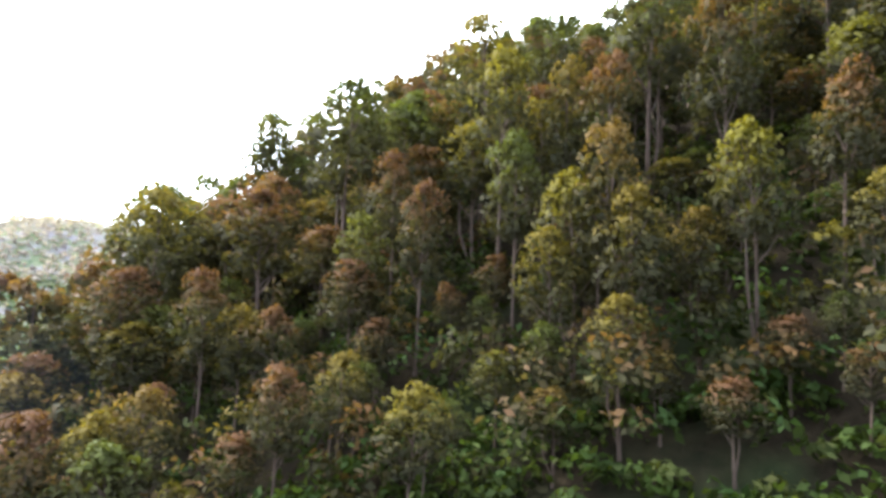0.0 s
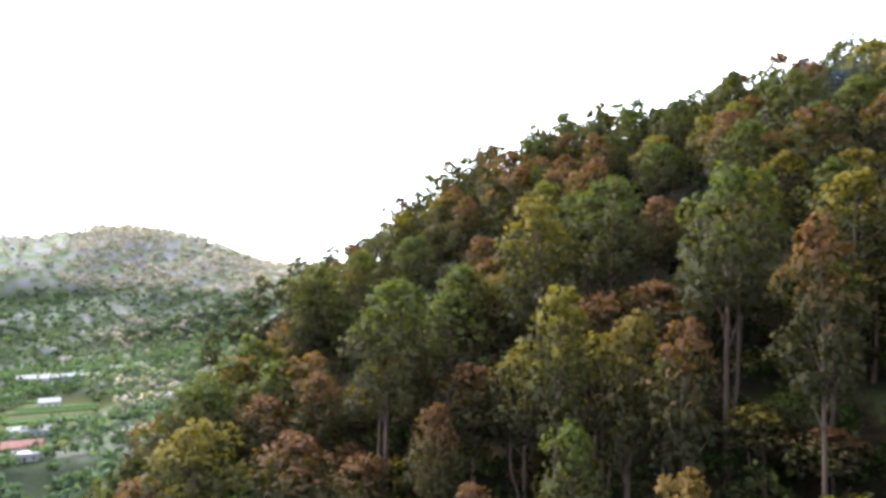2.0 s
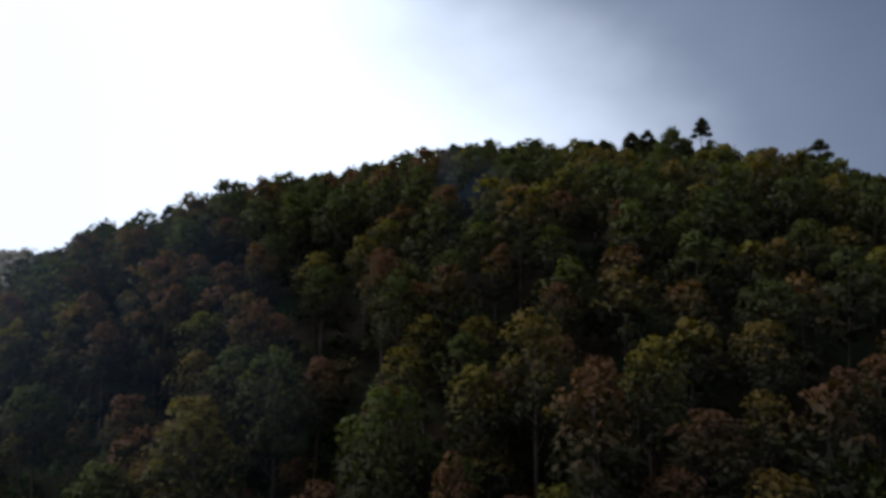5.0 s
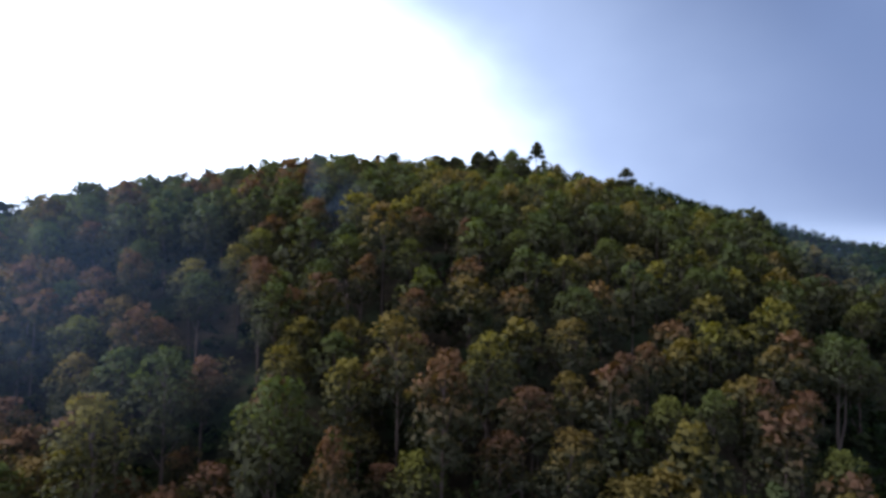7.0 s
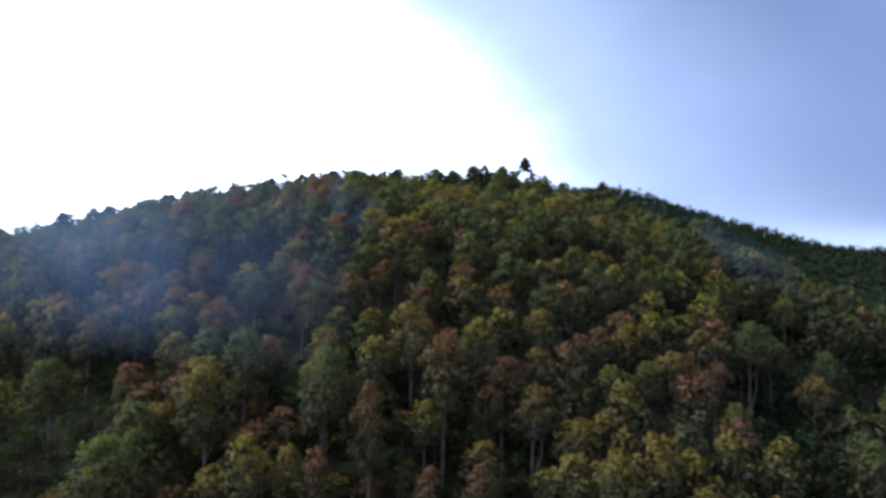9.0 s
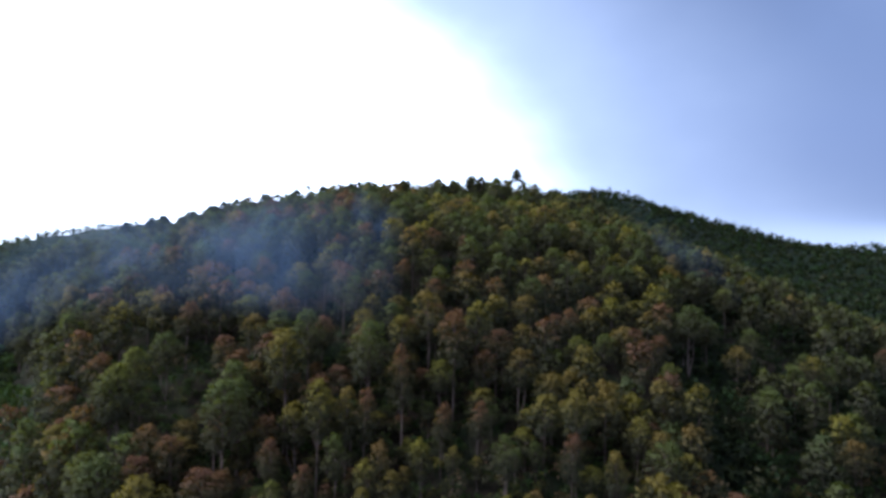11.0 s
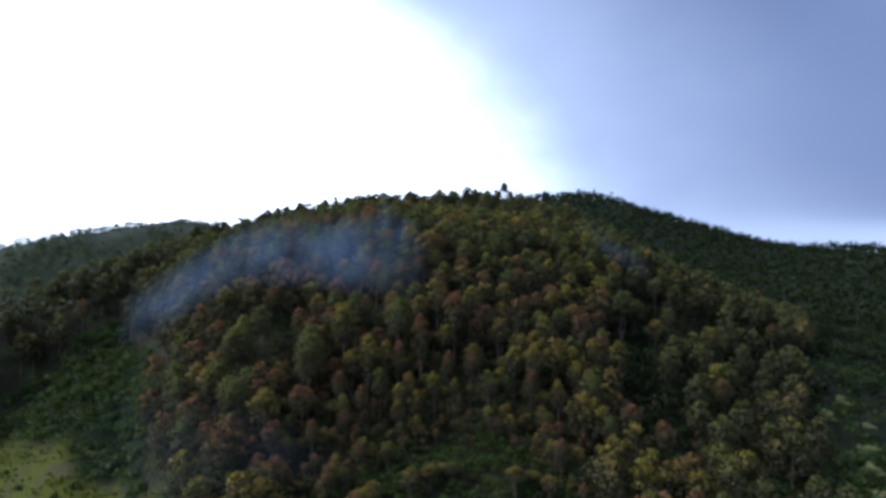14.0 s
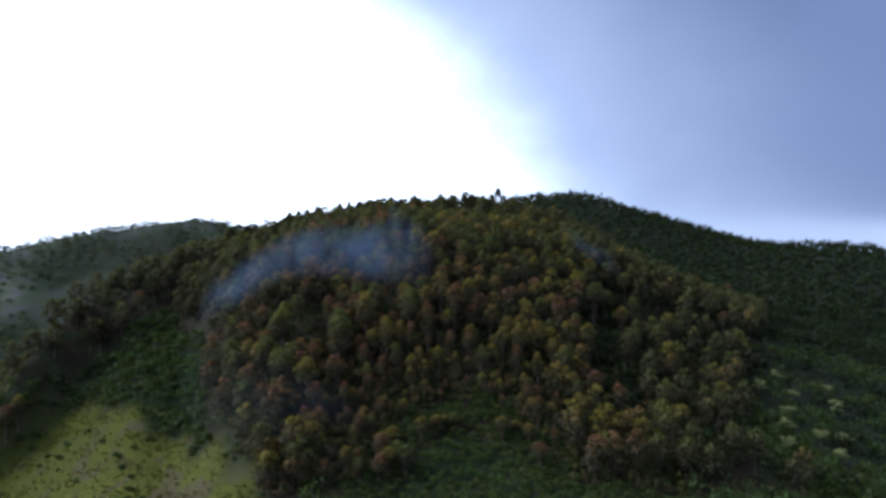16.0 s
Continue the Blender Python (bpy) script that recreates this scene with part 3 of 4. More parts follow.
    cy = y[:, None] + np.sin(ang) * out + lean[1][:, None] * h[:, None] * f
    centre = np.stack([cx, cy, z[:, None] + h[:, None] * f], -1).reshape(-1, 3)
    rad = (rad * 1.35).reshape(-1)
    radius = np.stack([rad, rad, rad * 1.15], -1)
    # same young tops and painted shade lower down in the joined crowns
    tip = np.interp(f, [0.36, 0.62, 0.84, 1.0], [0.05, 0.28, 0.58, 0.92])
    # shoot colour dulled: paints in east-side shade and upslope haze; west end darker too
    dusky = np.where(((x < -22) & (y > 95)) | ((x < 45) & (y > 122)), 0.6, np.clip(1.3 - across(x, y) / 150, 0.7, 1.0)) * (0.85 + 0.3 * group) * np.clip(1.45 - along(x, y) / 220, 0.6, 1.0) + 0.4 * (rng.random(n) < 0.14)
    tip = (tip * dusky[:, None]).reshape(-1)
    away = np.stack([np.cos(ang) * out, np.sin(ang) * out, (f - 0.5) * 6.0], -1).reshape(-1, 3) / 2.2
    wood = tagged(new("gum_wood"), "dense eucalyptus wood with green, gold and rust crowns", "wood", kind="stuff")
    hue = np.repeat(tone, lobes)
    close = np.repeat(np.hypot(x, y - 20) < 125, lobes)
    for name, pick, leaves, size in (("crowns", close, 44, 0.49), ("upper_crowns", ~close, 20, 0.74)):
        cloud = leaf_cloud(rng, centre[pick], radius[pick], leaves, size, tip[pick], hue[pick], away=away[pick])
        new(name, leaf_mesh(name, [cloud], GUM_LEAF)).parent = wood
    paths = []
    for i in range(n):
        top = h[i] * 0.93
        paths.append([((x[i], y[i], z[i] - 0.6), 0.19), ((x[i] + lean[0][i] * top, y[i] + lean[1][i] * top, z[i] + top), 0.04)])
    new("stems", tubes("stems", paths, BARK, 4)).parent = wood


plant_wood()


def puffs(name, rng, x, y, wide, high, lobes, leaves, size, mat, label, category, tip=0.5, hues=None):
    """Rounded bushes or far trees, all one object: each has several leafy lobes."""
    n = len(x)
    z = land(x, y)
    ang = rng.uniform(0, 6.28, (n, lobes))
    out = wide[:, None] * rng.uniform(0.15, 0.55, (n, lobes))
    cz = high[:, None] * (rng.uniform(0.35, 0.75, (n, lobes)) if lobes > 1 else 0.5)
    centre = np.stack([x[:, None] + np.cos(ang) * out, y[:, None] + np.sin(ang) * out, z[:, None] + cz], -1).reshape(-1, 3)
    r = np.repeat(wide, lobes) * rng.uniform(0.38, 0.6, n * lobes)
    radius = np.stack([r, r, np.minimum(r, np.repeat(high, lobes) * 0.5) if lobes > 1 else high * 0.52], -1)
    tone = np.repeat(rng.random(n) if hues is None else hues, lobes)
    tips = np.clip(np.repeat(rng.normal(tip, 0.1, n), lobes) + (cz / np.maximum(high[:, None], 0.1)).reshape(-1) * 0.2, 0, 1)
    ob = new(name, leaf_mesh(name, [leaf_cloud(rng, centre, radius, leaves, size, tips, tone)], mat))
    tagged(ob, label, category, kind="stuff")
    return ob


def plant_rest():
    rng = np.random.default_rng(11)
    # undergrowth below the gums
    x, y = scatter(rng, -60, 120, -40, 140, 2.3, lambda a, b: in_wood(a, b) & (along(a, b) < 60))
    big = rng.random(len(x)) ** 2
    puffs("undergrowth", rng, x, y, 1.4 + 1.7 * big, 1.3 + 3.8 * big, 3, 15, 0.30, SHRUB_LEAF, "dark green undergrowth below the gum trees", "undergrowth", tip=0.38)

    # gum saplings between the tall stems
    x, y = scatter(rng, -60, 120, -40, 140, 3.3, lambda a, b: in_wood(a, b) & (along(a, b) < 72) & (np.hypot(a, b) > 27) & (rng.random(len(a)) < np.where(np.hypot(a, b) < 62, 1.0, 0.5)))
    big = rng.random(len(x))
    puffs("gum_saplings", rng, x, y, 1.5 + 1.2 * big, 3.0 + 6.0 * big, 5, 22, 0.26, GUM_LEAF, "young eucalyptus saplings between the tall stems", "saplings", tip=0.30)

    # young growth filling the gaps higher up in the wood, its leaf colour darkened like shade
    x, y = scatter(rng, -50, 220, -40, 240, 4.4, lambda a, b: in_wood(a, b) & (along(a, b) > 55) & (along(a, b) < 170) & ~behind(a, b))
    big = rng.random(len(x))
    puffs("young_growth", rng, x, y, 1.6 + 1.4 * big, 3.0 + 4.5 * big, 2, 11, 0.55, DARKENED_LEAF, "young growth filling gaps between gum trunks, darkened like shade", "undergrowth", tip=0.30)

    # bushes at the foot and on both flanks
    def flank(a, b):
        u, v = along(a, b), across(a, b)
        belt = (u > -40) & (u < 300) & ~behind(a, b) & ~in_wood(a, b) & ~gully(a, b) & (v < 105) & ((np.hypot(a, b) > 58) | (u < -24) | ((a < -31) & (b > 15)))
        thin = rng.random(len(a)) < (1 - 0.93 * meadow(a, b)) * np.clip(clumps(a, b, 0.09, 0.06) * 2.4, 0.6, 1)
        return belt & thin & ((b > -105) & (a > -140))
    x, y = scatter(rng, -140, 330, -120, 330, 3.3, flank)
    big = rng.random(len(x)) ** 1.5 * (1 - 0.7 * meadow(x, y)) * (0.5 + clumps(x, y, 0.07, 0.05))
    puffs("hillside_bushes", rng, x, y, (2.3 + 3.4 * big) * (1 - 0.45 * meadow(x, y)), (1.5 + 5.5 * big) * (1 - 0.5 * meadow(x, y)), 3, 11, 0.62, SHRUB_LEAF, "green scrub and small trees on the open hillside", "bushes", tip=0.45)

    # lush bushes between the meadow and the wood
    x, y = scatter(rng, -80, -10, 55, 175, 4.0, lambda a, b: ~in_wood(a, b) & (meadow(a, b) < 0.45) & (a > -66))
    big = rng.random(len(x)) ** 1.3
    puffs("bush_belt", rng, x, y, 2.4 + 4.0 * big, 1.8 + 4.6 * big, 5, 20, 0.46, SHRUB_LEAF, "lush rounded bushes between meadow and wood", "bushes", tip=0.48)

    # grass tussocks on the meadow
    x, y = scatter(rng, -125, -34, 30, 165, 1.9, lambda a, b: (meadow(a, b) > 0.3) & ~in_wood(a, b) & (rng.random(len(a)) < np.clip(clumps(a, b, 0.21, 0.17) * 1.7 - 0.2, 0.1, 1)))
    big = rng.random(len(x)) ** 2
    puffs("grass_tufts", rng, x, y, 0.8 + 1.1 * big, 0.35 + 0.9 * big, 2, 8, 0.32, GRASS_LEAF, "tufts of long yellow-green grass on the slope", "grass", tip=0.5)

    # broadleaf woods on the east flank, the flank's dimness put into their green
    x, y = scatter(rng, 40, 420, -190, 140, 5.8, lambda a, b: ~in_wood(a, b) & ((across(a, b) > 88) | gully(a, b)) & (along(a, b) > -20) & (along(a, b) < 250) & (across(a, b) < 330) & (rng.random(len(a)) < 0.9))
    big = rng.random(len(x)) ** 1.5
    big = np.where(gully(x, y), big * 0.35, big)
    light = ~gully(x, y) & (clumps(x, y, 0.06, 0.045) > np.where(along(x, y) < 120, 0.38, 0.74))
    puffs("east_scrub", rng, x[light], y[light], 3.0 + 4.2 * big[light], 2.0 + 4.5 * big[light], 4, 16, 0.60, SHRUB_LEAF, "brighter green scrub in clearings on the east flank", "bushes", tip=0.42)
    x, y, big = x[~light], y[~light], big[~light]
    puffs("east_woods", rng, x, y, 3.4 + 6.0 * big, 3.6 + 9.5 * big, 4, 16, 0.68, DARKENED_LEAF, "broadleaf woods on the east flank with shade-darkened green", "woods", tip=0.36)

    # broadleaf trees between the gums on the lower east side, coloured dark to paint in shade
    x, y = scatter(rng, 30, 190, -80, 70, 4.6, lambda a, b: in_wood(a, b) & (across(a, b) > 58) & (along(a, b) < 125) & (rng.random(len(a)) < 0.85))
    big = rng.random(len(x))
    puffs("shade_trees", rng, x, y, 2.6 + 3.0 * big, 4.5 + 7.5 * big, 5, 18, 0.48, DARKENED_LEAF, "broadleaf trees between the gums, shade put into their leaves", "trees", tip=0.34)

    # dense scrub in the hollow, the hollow's shade put into the leaf colour
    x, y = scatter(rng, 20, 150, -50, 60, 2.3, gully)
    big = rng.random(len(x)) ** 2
    puffs("hollow_scrub", rng, x, y, 1.6 + 2.0 * big, 1.2 + 3.0 * big, 3, 16, 0.36, DARKENED_LEAF, "dense scrub in the hollow, its green darkened as shade", "bushes", tip=0.36)

    # lush scrub at the foot of the wood
    x, y = scatter(rng, -60, 90, -75, 60, 2.3, lambda a, b: (~in_wood(a, b) | (np.hypot(a, b) < 33)) & (along(a, b) > -32) & (along(a, b) < 32) & (across(a, b) > -34) & (meadow(a, b) < 0.3))
    big = rng.random(len(x)) ** 2 * (0.4 + clumps(x, y, 0.16, 0.12)) * np.where(np.hypot(x, y) < 33, 0.4, 1.0)
    puffs("foot_scrub", rng, x, y, 1.7 + 4.2 * big, 1.0 + 6.4 * big, 4, 24, 0.24, FOOT_LEAF, "lush green scrub at the foot of the wood", "bushes", tip=0.5)

    # woods behind the crest
    def back(a, b):
        d, az = np.hypot(a, b), np.degrees(np.arctan2(-a, b))
        wedge = (az > -112) & (az < -24) & (d < 800) & ((az < -50) | (along(a, b) < 330))
        return wedge & ~in_wood(a, b) & ((along(a, b) > 231) | (across(a, b) > 300)) & (rng.random(len(a)) < np.clip(0.6 + clumps(a, b, 0.045, 0.03), 0, 0.97))
    x, y = scatter(rng, -100, 800, -220, 800, 6.8, back)
    big = rng.random(len(x)) ** 1.8
    puffs("back_woods", rng, x, y, 3.0 + 4.2 * big, np.where(np.hypot(x, y) < 430, 8.0, 4.0) + 8.5 * big, 2, 8, 1.55, DARKENED_LEAF, "woods on the hills behind the crest in darkened green", "far woods", tip=0.40)

    # scattered trees and scrub on the grassy hill beyond the west end of the crest
    def beyond(a, b):
        d, az = np.hypot(a, b), np.degrees(np.arctan2(-a, b))
        patch = clumps(a, b, 0.035, 0.022)
        return (az > -26) & (az < 16) & (d < 860) & ~in_wood(a, b) & (along(a, b) > 150) & (rng.random(len(a)) < np.clip(patch * 1.7 - 0.25, 0.22, 0.95))
    x, y = scatter(rng, -200, 380, 180, 860, 7.0, beyond)
    big = rng.random(len(x)) ** 2
    puffs("hill_scrub", rng, x, y, 3.0 + 5.5 * big, 2.0 + 7.0 * big, 2, 11, 1.1, HILL_LEAF, "patchy trees and scrub on a grassy hill beyond the crest", "bushes", tip=0.45)

    # far woods across the valley
    def far(a, b):
        d, az = np.hypot(a, b), np.degrees(np.arctan2(-a, b))
        ok = (az > 2) & (az < 46) & (d < 1150) & (d > 150) & (a < -95) & (rng.random(len(a)) > 1.25 * meadow(a, b))
        patch = np.sin(a * 0.013 + 1) * np.sin(b * 0.011) + 0.5 * np.sin(a * 0.037 + b * 0.02)
        return ok & (rng.random(len(a)) < np.where(patch > -0.1, 0.95, np.where(patch > -0.5, 0.8, 0.4)))
    x, y = scatter(rng, -900, -50, 100, 1150, 7.4, far)
    big = rng.random(len(x)) ** 2
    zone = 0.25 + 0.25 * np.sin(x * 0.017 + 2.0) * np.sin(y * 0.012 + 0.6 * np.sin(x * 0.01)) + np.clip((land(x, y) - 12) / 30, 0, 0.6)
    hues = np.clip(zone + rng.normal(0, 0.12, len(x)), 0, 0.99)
    # topmost trees get the pale leaf that carries the haze
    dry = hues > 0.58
    for name, pick, leaf, words in (("far_woods", ~dry, FAR_LEAF, "distant green woods and scrub across the valley"), ("dry_far_woods", dry, HAZED_LEAF, "distant pale woods high across the valley, haze in their colour")):
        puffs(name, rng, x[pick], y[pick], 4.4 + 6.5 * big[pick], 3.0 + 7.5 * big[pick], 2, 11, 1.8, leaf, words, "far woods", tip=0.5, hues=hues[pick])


plant_rest()


def link_part(name, me, parent, label=""):
    ob = new(name, me)
    ob.parent = parent
    if label:
        ob["label"] = label
    return ob


def bare_gum(x, y, top, lobes, label):
    """A tall gum that stands clear of the crest: a long bare stem with a few separate leaf tufts."""
    rng = np.random.default_rng(int(x * 3 + y))
    z = float(land(x, y))
    h = top - z
    tree = new("crest_gum_tree")
    tree.matrix_basis = pose(x, y, z)
    stem = [((0.25 * math.sin(s * 5), 0.2 * math.sin(s * 4), h * s - (0.6 if s == 0 else 0)), 0.30 * (1 - 0.75 * s)) for s in (0, 0.2, 0.4, 0.6, 0.8, 0.97)]
    paths = [stem]
    centre = np.array([(ox, oy, h - down) for ox, oy, down, r in lobes])
    radius = np.array([(r, r, r * 0.9) for ox, oy, down, r in lobes])
    for c in centre:
        paths.append([((0.1, 0.1, c[2] - 1.4), 0.09), ((c[0] * 0.6, c[1] * 0.6, c[2] - 0.7), 0.06), (tuple(c), 0.03)])
    link_part("trunk", tubes("trunk", paths, BARK), tree)
    link_part("crown", leaf_mesh("crown", [leaf_cloud(rng, centre, radius, 140, 0.44, np.full(len(centre), 0.35), np.full(len(centre), 0.1))], GUM_LEAF), tree)
    tagged(tree, label, "tree", "tall gums on the crest")


bare_gum(144.0, 120.8, 103.9, [(0, 0, 0.7, 0.9), (0.5, -0.4, 1.8, 1.15), (-0.5, 0.4, 2.0, 1.15), (0.1, 0.1, 3.0, 1.4), (0.9, -0.8, 3.4, 1.2), (-0.9, 0.8, 3.7, 1.2), (0.3, 0.0, 4.8, 1.2), (1.5, -1.3, 5.2, 1.0), (-1.6, 1.4, 5.5, 0.9), (-2.2, 1.9, 9.0, 0.8), (0.8, -0.7, 10.6, 1.1), (1.6, -1.3, 11.2, 0.8)],
         "tall lone eucalyptus with bare stem standing above the crest")
bare_gum(146.5, 88.8, 91.5, [(0, 0, 0.8, 1.1), (0.8, -0.6, 2.0, 1.3), (-0.9, 0.6, 2.2, 1.2), (1.5, -1.2, 4.0, 1.3), (-1.6, 1.2, 4.4, 1.2), (0.4, -0.3, 4.6, 1.2), (2.2, -1.8, 6.6, 1.1), (-1.0, 0.8, 7.0, 1.1), (0.8, -0.6, 8.8, 1.1)],
         "tall eucalyptus with open tufted crown on the crest")


# the row of gums that breaks the skyline beside them
OVAL = [(0, 0, 0.6, 0.9), (0.6, -0.4, 1.6, 1.1), (-0.6, 0.5, 1.8, 1.1), (1.1, -0.9, 3.2, 1.3), (-1.1, 0.8, 3.4, 1.3), (0.1, 0.9, 4.0, 1.4), (1.4, -1.0, 5.2, 1.3),
        (-1.4, 1.0, 5.4, 1.3), (0.5, -0.8, 6.8, 1.3), (-0.9, 0.6, 7.4, 1.2), (0.2, 0.1, 8.8, 1.2)]
for gx, gy, top in [(123.0, 127.4, 98.3), (128.2, 126.5, 99.3), (128.1, 117.7, 97.7), (130.2, 115.3, 94.7), (93.2, 133.0, 94.0), (108.2, 127.6, 94.4), (111.3, 126.1, 94.5), (80.8, 135.3, 92.0), (69.1, 133.9, 90.4), (140.2, 89.8, 87.4),
                    (5.3, 169.6, 74.2), (12.1, 166.2, 75.8), (15.5, 164.3, 76.7), (19.6, 149.7, 77.1), (28.7, 158.1, 80.7), (31.3, 161.4, 81.4), (40.8, 177.6, 85.0), (44.2, 174.2, 85.9),
                    (54.3, 172.1, 88.5), (65.3, 167.0, 91.3), (71.1, 156.4, 92.2), (74.6, 152.7, 91.2), (80.0, 154.7, 93.0), (84.3, 148.3, 92.8), (88.7, 150.8, 95.2), (99.0, 154.8, 96.0),
                    (113.5, 160.5, 99.9), (131.6, 157.1, 102.3), (136.6, 152.5, 101.7), (173.6, 138.5, 100.6), (185.7, 134.7, 100.6), (211.4, 122.5, 96.4), (145.3, 51.4, 76.4)]:
    bare_gum(gx, gy, top, OVAL, "tall eucalyptus with oval crown on the crest")

# broad flowering trees on the east flank
def flowering_tree(x, y, wide, high, seed):
    rng = np.random.default_rng(seed)
    tree = new("flowering_tree")
    tree.matrix_basis = pose(x, y, float(land(x, y)), 0, 0, rng.uniform(0, 360))
    n = 16
    ang, f = np.arange(n) * 2.4, rng.uniform(0.45, 0.92, n)
    out = wide * np.sqrt(np.arange(n) / n) * np.sqrt(np.clip(1.15 - f, 0.1, 1))
    centre = np.stack([np.cos(ang) * out, np.sin(ang) * out, high * f], -1)
    r = wide * rng.uniform(0.26, 0.42, n)
    paths = [[((0, 0, -0.5), 0.22), ((0.1, 0, high * 0.3), 0.17), ((0, 0.1, high * 0.6), 0.1)]]
    for k in range(0, n, 2):
        paths.append([((0, 0, high * 0.3), 0.09), (tuple(centre[k] * 0.6 + np.array((0, 0, high * 0.12))), 0.06), (tuple(centre[k]), 0.03)])
    link_part("trunk", tubes("trunk", paths, BARK), tree)
    link_part("crown", leaf_mesh("crown", [leaf_cloud(rng, centre, np.stack([r, r, r * 0.8], -1), 70, 0.24, 0.25 + 0.6 * f, rng.random(n))], BLOSSOM_LEAF), tree, "green crown dusted with cream blossom")
    tagged(tree, "broad leafy tree with cream blossom among scrub", "tree", "flowering trees on the east flank")


rng_f = np.random.default_rng(5)
for k, (fx, fy) in enumerate([(122, -30), (104, -54), (110, -60), (98, -47), (113, -42), (128, -38), (132, -52), (117, -22), (92, -62), (84, -50), (140, -30), (150, -44)]):
    flowering_tree(fx + rng_f.uniform(-1, 1), fy + rng_f.uniform(-1, 1), rng_f.uniform(2.6, 3.8), rng_f.uniform(4.5, 7.0), 40 + k)

# ---- houses and fields in the valley ----
PLASTER = plain_material("plaster", rgb(0.52, 0.48, 0.47), rgb(0.68, 0.63, 0.62), 0.6)
PINK_PLASTER = plain_material("pink_plaster", rgb(0.36, 0.21, 0.19), rgb(0.46, 0.29, 0.26), 0.6)
SHEET_ROOF = plain_material("sheet_roof", rgb(0.42, 0.38, 0.39), rgb(0.58, 0.54, 0.54), 0.5, 0.6)
RED_ROOF = plain_material("red_roof", rgb(0.32, 0.12, 0.09), rgb(0.45, 0.20, 0.15), 0.5, 0.7)
DOOR_PAINT = plain_material("door_paint", rgb(0.10, 0.09, 0.08), rgb(0.16, 0.13, 0.11), 1.0)
FRAME_PAINT = plain_material("frame_paint", rgb(0.6, 0.6, 0.58), rgb(0.75, 0.75, 0.72), 1.0)
CROP = plain_material("crop", rgb(0.07, 0.13, 0.03), rgb(0.14, 0.20, 0.05), 0.35, 0.95)
CROP_DRY = plain_material("crop_dry", rgb(0.16, 0.14, 0.06), rgb(0.24, 0.19, 0.09), 0.35, 0.95)


def glass_material():
    mat, n = material("window_glass")
    skin = n.add("ShaderNodeBsdfPrincipled", **{"Base Color": rgb(0.03, 0.035, 0.04), "Roughness": 0.08})
    finish(n, skin.outputs[0])
    return mat


GLASS = glass_material()


def box(bm, x0, x1, y0, y1, z0, z1):
    m = Matrix.Translation(((x0 + x1) / 2, (y0 + y1) / 2, (z0 + z1) / 2)) @ Matrix.Diagonal((x1 - x0, y1 - y0, z1 - z0, 1))
    bmesh.ops.create_cube(bm, size=1, matrix=m)


def part(name, bm, mat, parent, label=""):
    me = bpy.data.meshes.new(name)
    bm.to_mesh(me)
    bm.free()
    me.materials.append(mat)
    return link_part(name, me, parent, label)


